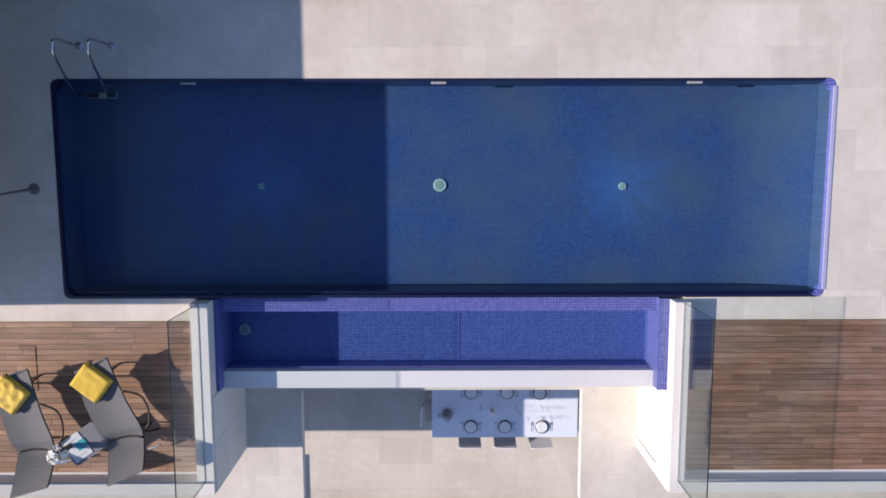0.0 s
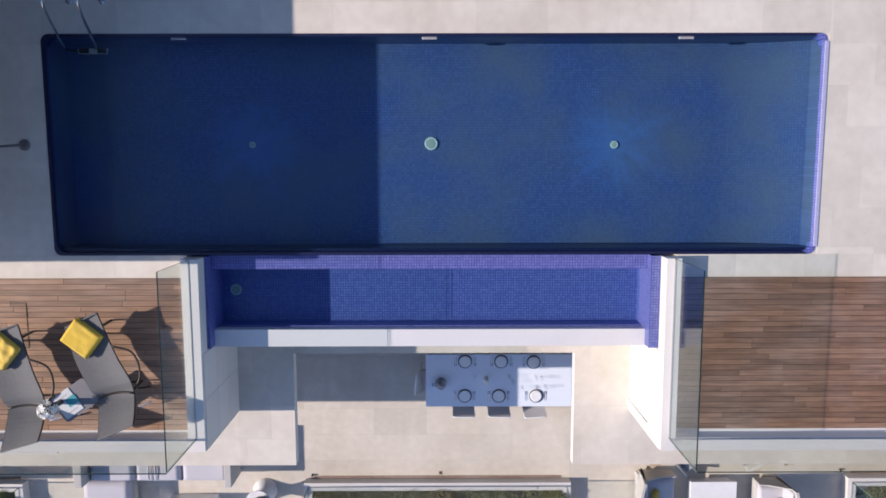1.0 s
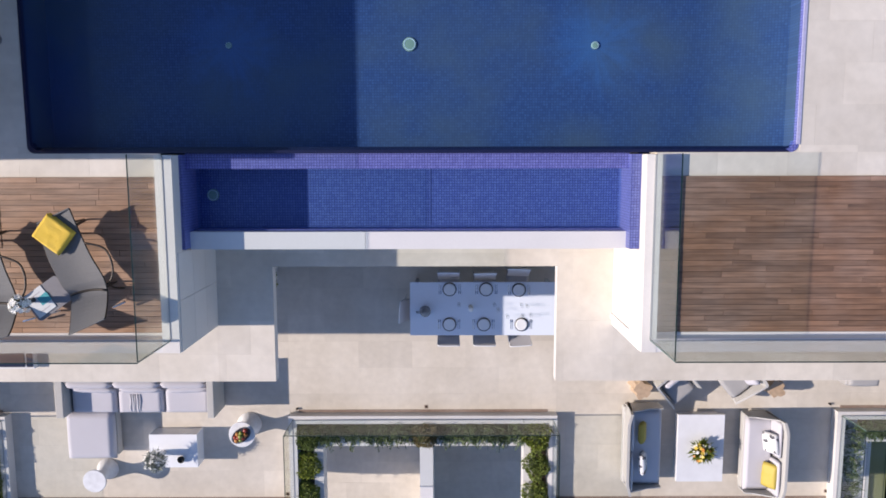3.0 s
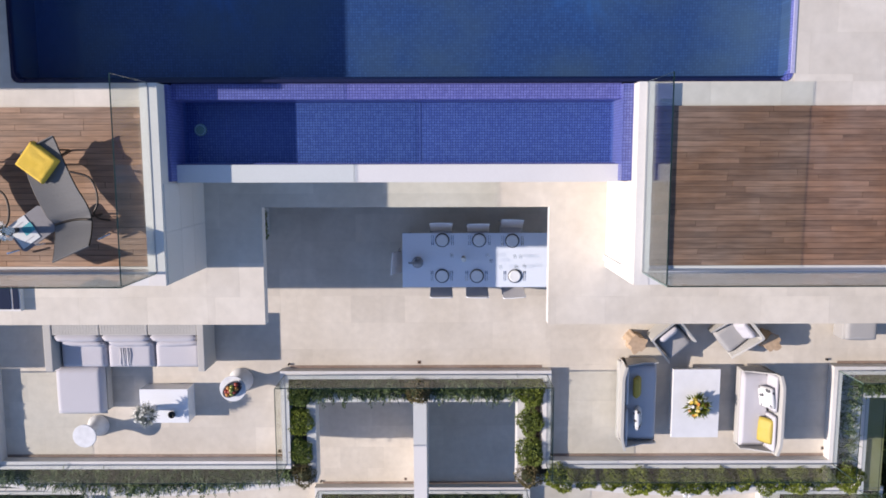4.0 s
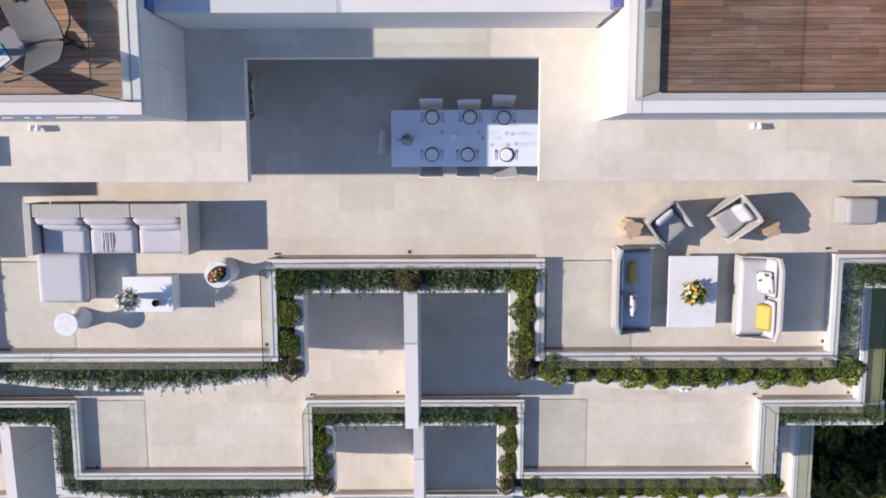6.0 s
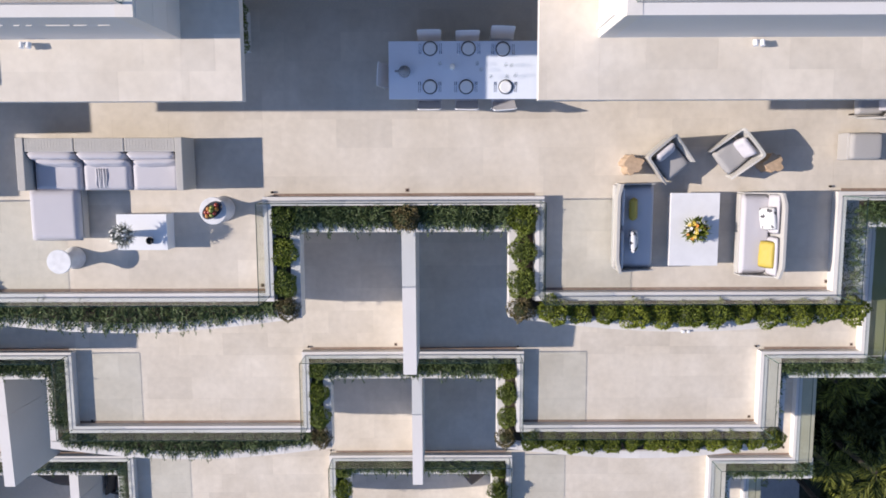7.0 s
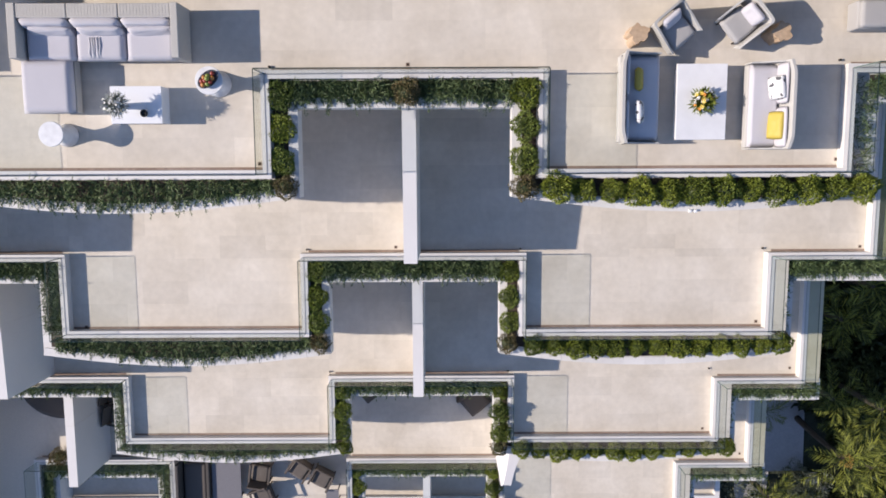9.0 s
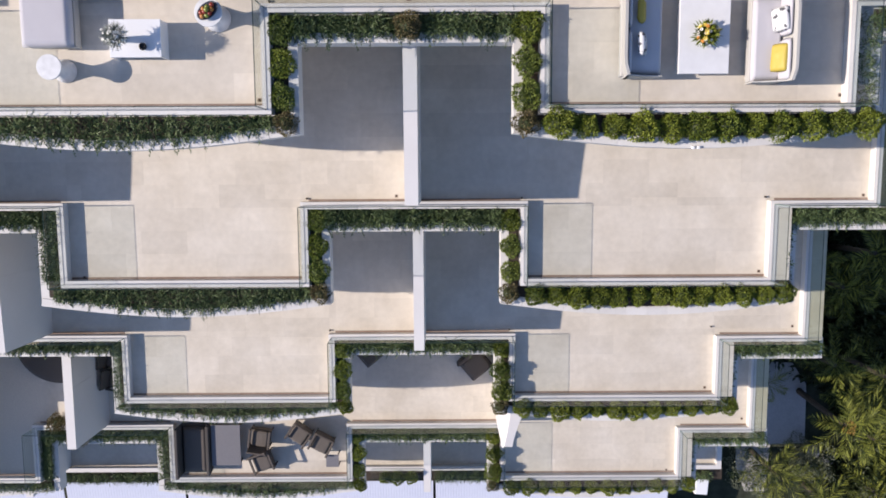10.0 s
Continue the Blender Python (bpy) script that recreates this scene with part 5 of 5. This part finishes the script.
def rattan_chair(x, y, z, turn):
    t = thing("rattan_armchair", "brown rattan armchair with a taupe cushion", "armchair", (x, y, z), turn, "rattan armchairs")
    block("seat_frame", RATTAN, t, -0.30, 0.30, -0.30, 0.26, 0.14, 0.34, r=0.015)
    bm = bmesh.new()
    m = pose(0, 0.29, 0.5, -12, 0, 0)
    rbox(bm, -0.31, 0.31, -0.03, 0.03, -0.2, 0.28, 0.02)
    bmesh.ops.transform(bm, matrix=m, verts=bm.verts)
    part("backrest", bm, RATTAN, t)
    for s in (-1, 1):
        bm = bmesh.new()
        rbox(bm, s * 0.31 - 0.035, s * 0.31 + 0.035, -0.32, 0.28, 0.50, 0.55, 0.015)
        part("arm", bm, RATTAN, t)
        for yy in (-0.28, 0.22):
            block("leg", RATTAN, t, s * 0.31 - 0.02, s * 0.31 + 0.02, yy - 0.02, yy + 0.02, 0, 0.5)
    soft("cushion", TAUPE, t, 0, -0.02, 0.39, 0.54, 0.54, 0.11, seed=3, crease=0.08, puff=0.25)
    return t


Z3 = LEVELS[3][0]
rattan_chair(-5.0, -18.2, Z3, 172)
rattan_chair(-4.95, -18.95, Z3, 20)
rattan_chair(-3.75, -18.05, Z3, -35)
rattan_chair(-3.05, -18.35, Z3, -28)
day = thing("daybed", "dark grey wicker daybed with a high back", "daybed", (-7.05, -18.55, Z3))
block("base", WICKER, day, -0.45, 0.45, -0.78, 0.78, 0.08, 0.30, r=0.02)
block("backrest", WICKER, day, -0.52, -0.42, -0.80, 0.80, 0.08, 0.80, r=0.02)
block("arm", WICKER, day, 0.36, 0.46, -0.80, 0.80, 0.30, 0.52, r=0.02)
soft("mattress", TAUPE, day, -0.02, 0, 0.36, 0.76, 1.5, 0.14, seed=8, crease=0.05, puff=0.2)
t = thing("terrace_table", "grey rectangular terrace table", "table", (-5.98, -18.40, Z3))
block("top", SLATE, t, -0.56, 0.36, -0.66, 0.66, 0.36, 0.40, r=0.006)
for x in (-0.52, 0.27):
    for y in (-0.62, 0.57):
        block("leg", RATTAN, t, x, x + 0.05, y, y + 0.05, 0, 0.36)
t = thing("side_table", "small brown rattan cube side table", "side table", (-2.72, -18.92, Z3))
block("top", SLATE, t, -0.2, 0.2, -0.2, 0.2, 0.40, 0.42)
for x in (-0.2, 0.17):
    for y in (-0.2, 0.17):
        block("leg", RATTAN, t, x, x + 0.03, y, y + 0.03, 0, 0.40)
for x, y, a in ((1.80, -15.82, 40), (-1.50, -15.38, 40)):
    t = thing("lounge_chair", "brown rattan lounge chair in the shade of a terrace", "chair", (x, y, Z3), a)
    block("seat", RATTAN, t, -0.4, 0.4, -0.4, 0.4, 0.1, 0.36, r=0.03)
    block("backrest", RATTAN, t, -0.4, 0.4, 0.34, 0.44, 0.3, 0.75, r=0.03)
    soft("cushion", RATTAN, t, 0, -0.03, 0.41, 0.74, 0.72, 0.12, seed=2)
rattan_chair(-9.45, -15.6, Z3, 80)
rattan_chair(-9.40, -16.25, Z3, 80)
t = thing("round_daybed", "round brown rattan daybed in the shade", "daybed", (-11.2, -15.1, Z3))
t.scale = (1.72, 1.6, 1.0)
bm = bmesh.new()
lathe(bm, [(0.75, 0.05), (0.80, 0.12), (0.80, 0.30), (0.76, 0.34)], 40)
part("base", bm, RATTAN, t)
bm = bmesh.new()
lathe(bm, [(0.74, 0.34), (0.75, 0.42), (0.68, 0.46), (0.2, 0.47)], 40)
part("mattress", bm, RATTAN, t, smooth=True)

# ribbed white awnings below the building
for x0, x1 in ((-18.0, -13.56), (-13.46, -8.98), (-8.88, 0.40), (0.50, 9.3)):
    t = thing("awning", "white ribbed terrace awning", "awning", (x0, -21.19, -12.35), group="white awnings")
    bm = bmesh.new()
    n = int((x1 - x0) / 0.05)
    top, bot = [], []
    for i in range(n + 1):
        x = (x1 - x0) * i / n
        dz = 0.006 * (i % 2)
        top.append(bm.verts.new((x, 0, dz)))
        bot.append(bm.verts.new((x, -4.0, dz - 0.7)))
    for i in range(n):
        bm.faces.new((top[i], bot[i], bot[i + 1], top[i + 1]))
    part("sheet", bm, AWNING, t)
    block("cassette", WHITE, t, 0, x1 - x0, 0.0, 0.1, -0.06, 0.05)

# ---------------------------------------------------------------- planting
rng = np.random.RandomState(5)


def rosemary(x0, x1, y0, y1, z, droop=(0, -1), per=900, spill=0.0, bow=0.0):
    """Trailing rosemary filling a bed; long sprigs spill over one side. bow: how far the open side bulges."""
    area = abs(x1 - x0) * abs(y1 - y0)
    n = int(area * per * 3.6)
    u = rng.uniform(0, 1, n)
    px = x0 + (x1 - x0) * u
    lo = y0 - bow * np.sin(np.pi * u)
    lump = 0.5 + 0.5 * np.sin(px * 7 + np.sin(px * 3.1) * 2)
    p = np.stack([px, lo + (y1 - lo) * rng.uniform(0, 1, n), z + 0.01 + rng.uniform(0, 0.22, n) * (0.6 + 0.6 * lump)], 1)
    d = rng.normal(size=(n, 3)) * [1, 1, 0.5]
    d[:, 2] += 0.45
    d[:, 0] += droop[0] * 0.5
    d[:, 1] += droop[1] * 0.5
    d /= np.linalg.norm(d, axis=1, keepdims=True)
    base, tip = [p], [p + d * rng.uniform(0.08, 0.2, (n, 1))]
    width = [rng.uniform(0.012, 0.022, n)]
    if spill:
        # sprigs: needles set closely along a drooping stem
        run = max(abs(x1 - x0), abs(y1 - y0))
        out = np.array([droop[0], droop[1], 0.0])
        for _ in range(int(run * 12)):
            f = rng.uniform(0, 1)
            if abs(droop[1]):
                c = np.array([x0 + (x1 - x0) * f, (y0 - bow * math.sin(math.pi * f)) if droop[1] < 0 else y1, z + 0.07])
            else:
                c = np.array([x0 if droop[0] < 0 else x1, y0 + (y1 - y0) * f, z + 0.07])
            lean = out + rng.normal(size=3) * [0.45, 0.45, 0]
            lean /= np.linalg.norm(lean)
            reach = spill * rng.uniform(0.2, 1.0) ** 1.25
            k = 10 + int(reach * 90)
            t = np.linspace(-0.12, reach, k)
            q = c + np.outer(t, lean)
            q[:, 2] += 0.03 - 0.25 * t.clip(0, 1)
            q += rng.normal(size=(k, 3)) * 0.006
            e = lean * 0.9 + rng.normal(size=(k, 3)) * [0.55, 0.55, 0.3]
            e /= np.linalg.norm(e, axis=1, keepdims=True)
            base.append(q), tip.append(q + e * rng.uniform(0.035, 0.07, (k, 1)))
            width.append(rng.uniform(0.014, 0.024, k))
    ob = new("rosemary_hedge", leaf_mesh("rosemary_hedge", np.concatenate(base), np.concatenate(tip), np.concatenate(width), LEAF))
    return tagged(ob, "dark green trailing rosemary spilling over a white planter", "hedge", kind="stuff")


def shrub_mesh(seed, mat, leaves=1700):
    r = np.random.RandomState(seed)
    d = r.normal(size=(leaves, 3))
    d[:, 2] = np.where(d[:, 2] < -0.3, -d[:, 2], d[:, 2])
    d /= np.linalg.norm(d, axis=1, keepdims=True)
    lump = 1 + 0.10 * np.sin(d[:, 0] * 5 + seed) + 0.09 * np.sin(d[:, 1] * 6 + 2 * seed) + 0.08 * np.sin(d[:, 0] * 13 + d[:, 2] * 9) * np.sin(d[:, 1] * 12 + seed)
    far = (lump * r.uniform(0.6, 1.0, leaves) ** 0.4)[:, None] * [0.27, 0.27, 0.25]
    base = d * far + [0, 0, 0.17]
    e = d + r.normal(size=(leaves, 3)) * 0.55
    e /= np.linalg.norm(e, axis=1, keepdims=True)
    return leaf_mesh("foliage", base, base + e * r.uniform(0.03, 0.055, (leaves, 1)), r.uniform(0.018, 0.032, leaves), mat)


HEDGE = leaf_material("hedge_leaf", (0.05, 0.085, 0.018), (0.21, 0.25, 0.046), 0.45)
shrub_meshes = [shrub_mesh(s, SHRUB) for s in (1, 2, 3, 4, 5)]
green_meshes = [shrub_mesh(s, HEDGE) for s in (11, 12, 13)]
dry_meshes = [shrub_mesh(s, DRY, 1100) for s in (7, 8)]
bm = bmesh.new()
tube(bm, [(0, 0, -0.05), (0.01, 0, 0.1), (0, 0.01, 0.22)], 0.02, 6)
stem_mesh = mesh_of("stem", bm, BARK)
# solid dark ball that stands in for the shade deep inside a shrub
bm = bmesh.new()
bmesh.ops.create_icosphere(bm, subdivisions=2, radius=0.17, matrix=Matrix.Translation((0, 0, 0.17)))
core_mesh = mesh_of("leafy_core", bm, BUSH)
count = 0


def shrub(x, y, z, size=1.0, dry=False, green=False, tall=1.05):
    global count
    count += 1
    t = thing("planter_shrub", "dry brownish-green shrub at a planter corner" if dry else "small rounded green shrub in a white planter" if green else "small rounded yellow-green shrub in a white planter", "shrub", (x, y, z), (count * 77) % 360, "planter shrubs")
    k = size * rng.uniform(0.9, 1.08)
    t.scale = (k, k, k * tall)
    meshes = dry_meshes if dry else green_meshes if green else shrub_meshes
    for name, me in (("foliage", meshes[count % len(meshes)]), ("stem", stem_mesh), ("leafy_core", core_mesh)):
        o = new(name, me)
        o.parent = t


for k, lv in enumerate(LEVELS):
    z, yb, yf, yv, ye, yc, yr, xr, y0 = lv
    g, XA, XB, XC, VL, VR = z - 0.02, XAS[k], XBS[k], XCS[k], VLS[k], VRS[k]
    size = (1.06, 1.0, 0.98, 0.94)[k]
    tall = (0.72, 1.05, 1.1, 1.1)[k]
    # notch back and left front: rosemary
    rosemary(XB + 0.45, XC - 0.45, yv + 0.13, yb - 0.09, g, (0, -1), spill=0.26)
    rosemary(XA - 0.3, XB + 0.1, ye + (0.13 if k == 0 else 0.17), yf - 0.09, g, (0, -1), spill=0.25, bow=ye - yc - 0.01)
    rosemary(XA - XAV[k] + 0.14, XA - 0.1, yf + 0.0, yb - 0.1, g + (0.0, 0.0, 0.06, 0.09)[k], (-1, 0), per=(900, 800, 620, 560)[k], spill=0.1)
    rosemary(XL[k] + 0.2, XA - 0.1, yv + 0.16, yb - 0.09, g, (0, -1), spill=0.24)
    rosemary(XD + 0.5, xr, yr - 0.44, yr - 0.09, g, (0, -1), spill=0.24)
    rosemary(XD + (0.14 if k == 0 else 0.34), XD + 0.46, yf, yr - 0.2, g, (1, 0), per=330 if k == 0 else 130, spill=0.10)
    rosemary(XL[k] + 0.1, XL[k] + 0.42, yf, yb - 0.2, g, (1, 0), spill=0.1)
    # notch sides: shrubs
    n = 3
    for i in range(n):
        y = yb - 0.36 - (yb - yf - 0.15) * i / (n - 0.25)
        shrub(XB + 0.25, y, g, size * rng.uniform(0.92, 1.04), green=i % 3 != 1, tall=0.70)
        shrub(XC - 0.30, y, g, size * rng.uniform(0.9, 1.02), green=i % 3 != 0, tall=(0.85, 0.92, 1.2, 1.22)[k] * rng.uniform(0.94, 1.06))
    shrub(XB + 0.33, yf - 0.24, g, size * 0.85, dry=k in (0, 1))
    shrub(XC - 0.33, yf - 0.26, g, size * 0.85, dry=True)
    n = (12, 13, 12, 12)[k]
    for i in range(n):
        x = XC + 0.28 + (XD + 0.05 - XC) * i / (n - 1)
        bow = math.sin(math.pi * (x - XC + 0.57) / (XD - XC + 1.2))
        shrub(x, yf - 0.26 - 0.08 * bow + rng.uniform(-0.03, 0.03), g, size * rng.uniform(0.84, 0.98))
    shrub(XD + 0.35, yf - 0.2, g, size * 0.7, dry=True)
rosemary(0.5, 2.3, -21.0, -20.66, -11.56, (0, -1), per=700, spill=0.08)
for x in (-1.32, -0.88, -0.36):
    shrub(x, -20.86, -11.6, 0.9, green=True)
rosemary(-11.2, -7.6, -21.0, -20.66, -11.56, (0, -1), per=700, spill=0.08)
rosemary(3.0, 10.5, -21.0, -20.66, -11.56, (0, -1), per=500, spill=0.08)
rosemary(-13.5, -11.3, -21.0, -20.66, -11.56, (0, -1), per=500, spill=0.08)
rosemary(-14.3, -11.8, LEVELS[3][2] - 0.36, LEVELS[3][2] - 0.1, Z3, (0, -1), per=600, spill=0.12)
for i in range(4):
    shrub(XAS[0] - 0.30, -7.15 - 0.45 * i, 0.0, 1.0, green=True, tall=0.95)
shrub(0.17, LEVELS[0][1] - 0.32, 0.0, 0.9, dry=True)
shrub(-10.85, LEVELS[3][1] - 0.3, Z3, 1.1, dry=True)
shrub(-11.45, -17.68, Z3, 1.1, dry=True)
# tall planter under the roof notch
t = thing("tall_planter", "tall white planter with green foliage beside a dining terrace", "planter", (-2.72, -3.72, 0))
block("box", WHITE, t, -0.2, 0.06, -0.36, 0.36, 0, 0.50, r=0.01)
for i, y in enumerate((-0.28, 0.0, 0.28)):
    o = new("foliage", green_meshes[i % 3])
    o.parent, o.location, o.scale = t, (0.0, y, 0.42), (0.62, 0.7, 1.0)


def palm_fronds(seed, fronds=8, reach=2.5):
    """A crown of feather fronds: long thin leaflets in a V along each arching rib, dark gaps between."""
    r = np.random.RandomState(seed)
    base, tip, width = [], [], []
    for f in range(fronds):
        a = 6.2832 * f * 0.618 + r.uniform(-0.15, 0.15)
        rise = 0.15 + 0.95 * f / fronds
        length = reach * r.uniform(0.8, 1.1)
        s = np.linspace(0.04, 1, 26)
        dirx = np.array([math.cos(a), math.sin(a), 0])
        rach = np.outer(s * length * (1.0 - 0.35 * rise), dirx)
        rach[:, 2] = length * (rise * s - (0.25 + 0.65 * rise) * s**2.2)
        across = np.array([-math.sin(a), math.cos(a), 0])
        for sgn in (-1, 1):
            ll = 0.58 * np.sin(np.pi * np.clip(s * 0.86 + 0.12, 0, 1)) ** 0.6 * r.uniform(0.9, 1.1, len(s)) * reach / 2.3
            d = across * sgn + dirx * 1.15 + [0, 0, 0.35] + r.normal(size=(len(s), 3)) * 0.15
            d /= np.linalg.norm(d, axis=1, keepdims=True)
            base.append(rach), tip.append(rach + d * ll[:, None]), width.append(r.uniform(0.03, 0.052, len(s)))
        base.append(rach[:-1]), tip.append(rach[1:]), width.append(np.full(len(s) - 1, 0.05))
    return leaf_mesh("crown", np.concatenate(base), np.concatenate(tip), np.concatenate(width), PALM, 0.05)


palm_meshes = [palm_fronds(s) for s in (1, 2, 3)]
for i, (x, y, z, k) in enumerate(((14.45, -18.45, -10.05, 0.74), (15.85, -16.85, -10.3, 0.82), (13.85, -16.3, -9.75, 0.55), (14.12, -21.97, -13.5, 0.75), (16.6, -18.2, -12.6, 0.8), (15.67, -22.75, -13.4, 0.75), (17.65, -22.41, -13.4, 0.7), (15.0, -14.0, -11.6, 0.8), (15.7, -12.7, -11.0, 0.9), (13.6, -13.2, -12.4, 0.8), (13.35, -21.25, -13.0, 0.72), (13.3, -18.0, -13.4, 0.5), (17.4, -20.2, -13.2, 0.7))):
    t = thing("palm_tree", "garden palm with long feathery fronds", "palm", (x, y, -14.8), (i * 47) % 360, "garden palms")
    h = z + 14.8
    lean = min(0.45 * max(h - 3.0, 0.0), 2.4)
    bm = bmesh.new()
    rings = [(lean * (1 - j / 14) ** 1.6, -0.4 * lean * (1 - j / 14) ** 1.6, h * j / 14) for j in range(15)]
    for j, (p, q) in enumerate(zip(rings, rings[1:])):
        tube(bm, [p, q], 0.13 - 0.004 * j, 10)
    trunk = part("trunk", bm, BARK, t)
    trunk.rotation_euler = (0, 0, -radians((i * 47) % 360))
    o = new("crown", palm_meshes[i % 3])
    o.parent, o.location, o.scale = t, (0, 0, h), (k, k, k)
    if i == 0:
        o = new("dry_heart", shrub_mesh(31, DRY_FROND, 260))
        o.parent, o.location, o.scale = t, (0, 0, h - 0.05), (0.7, 0.9, 1.3)
        tagged(o, "dry orange-brown frond bases", kind="stuff")


def bush_mesh(seed, leaves=900, mat=BUSH, fine=1.0):
    r = np.random.RandomState(seed)
    d = r.normal(size=(leaves, 3))
    d[:, 2] = abs(d[:, 2])
    d /= np.linalg.norm(d, axis=1, keepdims=True)
    far = ((1 + 0.25 * np.sin(d[:, 0] * 6 + seed) + 0.2 * np.sin(d[:, 1] * 7)) * r.uniform(0.5, 1, leaves) ** 0.4)[:, None]
    base = d * far
    e = d + r.normal(size=(leaves, 3)) * 0.6
    return leaf_mesh("foliage", base, base + e / np.linalg.norm(e, axis=1, keepdims=True) * r.uniform(0.12, 0.26, (leaves, 1)) * fine, r.uniform(0.05, 0.1, leaves) * fine, mat)


bush_meshes = [bush_mesh(s) for s in (1, 2, 3)]
for i in range(90):
    x, y = rng.uniform(11.9, 20), rng.uniform(-25, -10)
    if x < 16.2 and -21.8 < y < -16.4 or x < 16.6 and y < -18.3:
        continue
    k = rng.uniform(0.8, 1.7)
    t = thing("garden_bush", "dense dark green garden bush", "bush", (x, y, -14.8), rng.uniform(0, 360), "garden bushes")
    t.scale = (k, k, k * rng.uniform(0.8, 1.6))
    o = new("foliage", bush_meshes[i % 3])
    o.parent = t
grey_bush = bush_mesh(4, 1500, GREYBUSH, 0.6)
for i, (x, y, k) in enumerate(((12.95, -21.8, 0.75), (13.6, -22.5, 0.65), (17.9, -19.2, 0.9), (15.7, -21.6, 0.8), (15.2, -21.1, 0.6), (18.1, -19.8, 0.8), (17.5, -22.8, 0.9))):
    t = thing("grey_bush", "pale grey-green garden bush beside a path", "bush", (x, y, -14.8), i * 55, "grey garden bushes")
    t.scale = (k, k, k * 1.3)
    o = new("foliage", grey_bush)
    o.parent = t

for i, (x, y, k) in enumerate(((18.3, -19.3, 0.55), (18.6, -20.0, 0.4), (18.15, -22.9, 0.5), (15.9, -21.3, 0.25), (16.5, -21.7, 0.2))):
    rock = thing("garden_rock", "pale grey boulder among garden bushes", "rock", (x, y, -14.8), i * 63, "garden rocks")
    bm = bmesh.new()
    bmesh.ops.create_icosphere(bm, subdivisions=3, radius=1.0)
    for v in bm.verts:
        v.co *= k * (1 + 0.35 * noise.noise(v.co * 1.7 + Vector((i * 3.1, 0, 0))) + 0.10 * noise.noise(v.co * 5.0))
        v.co.z = max(v.co.z * 0.8 + k * 0.45, 0.0)
    part("boulder", bm, PATH, rock)
unit = thing("outdoor_unit", "white box unit beside a ribbed awning", "air unit", (10.4, -21.55, -12.3), -4)
block("case", LACQUER, unit, -0.24, 0.24, -0.30, 0.30, 0.0, 0.30, r=0.03)
block("grille", GREYTOP, unit, -0.18, 0.18, -0.306, -0.301, 0.05, 0.25)
block("bracket", FRAME, unit, -0.2, 0.2, 0.26, 0.32, -0.06, 0.0)

# ---------------------------------------------------------------- paving, decking
for k, lv in enumerate(LEVELS):
    z, yb, yf, yv, ye, yc, yr, xr, y0 = lv
    h, XA, XB, XC = 0.085, XAS[k], XBS[k], XCS[k]
    front = yf + h + 0.055
    start = (-3.3, -6.4, -10.2, -13.9)[k]
    nb = yb + h + 0.055
    xl = (-9.6, -10.6, -11.9, -12.0)[k]
    xh = (9.6, 10.56, 10.57, 10.52)[k]
    rects = [(xl, XA + h, nb, start), (XA + h, XB - h, nb, start), (XB - h, XC + h, nb, start), (XC + h, XD - h, nb, start), (XD - h, xh, max(yr, yb) + h + 0.055, start)]
    rects += [(XA + h, XB - h, front, nb), (XC + h, XD - h, front, nb)]
    tiles(floors[k], rects, z, shift=0.31 * k)
tiles(roof, [(-8.2, -2.95, -5.20, -4.312), (-2.95, -2.07, -5.20, -2.985), (2.29, 3.17, -5.20, -2.985), (-2.07, 2.29, -3.39, -2.985), (3.17, 9.2, -5.20, -4.312)], SLAB)
tiles(pool_terrace, [(-6.8, px0 - 0.02, py0 - 0.02, 3.4), (px1 + 0.043, 7.0, py0 - 0.02, 3.4), (px0 - 0.02, px1 + 0.043, py1 + 0.022, 3.4), (-6.8, -3.175, -1.985, py0 - 0.022), (3.365, 7.6, -1.985, py0 - 0.022)], DECK, 0.92, 0.53)

plank_meshes = {}


def planks(x0, x1, label, seed, mat):
    bm = bmesh.new()
    box(bm, x0, x1, -4.088, -1.99, DECK - 0.012, DECK + 0.006)
    deck = structure("timber_deck", bm, GAP, label, "floor")
    rnd = random.Random(seed)
    pitch = 2.095 / 28
    for j in range(28):
        y = -4.086 + (j + 0.5) * pitch
        x = x0 - rnd.uniform(0, 1.2)
        while x < x1:
            length = rnd.choice((0.9, 1.2, 1.5, 1.8, 2.4))
            a, b = max(x, x0), min(x + length, x1)
            x += length
            if b - a < 0.04:
                continue
            key = (round(b - a, 3), mat.name)
            if key not in plank_meshes:
                bm = bmesh.new()
                box(bm, -key[0] / 2 + 0.002, key[0] / 2 - 0.002, -pitch / 2 + 0.0024, pitch / 2 - 0.0024, -0.022, 0)
                plank_meshes[key] = mesh_of("plank", bm, mat)
            p = new("plank", plank_meshes[key])
            p.parent, p.location = deck, ((a + b) / 2, y, DECK + 0.028 + rnd.uniform(-0.0015, 0.0015))


planks(-7.0, -3.174, "warm brown teak deck boards", 2, TEAK)
planks(3.364, 8.6, "weathered brown teak deck boards", 5, OLD_TEAK)
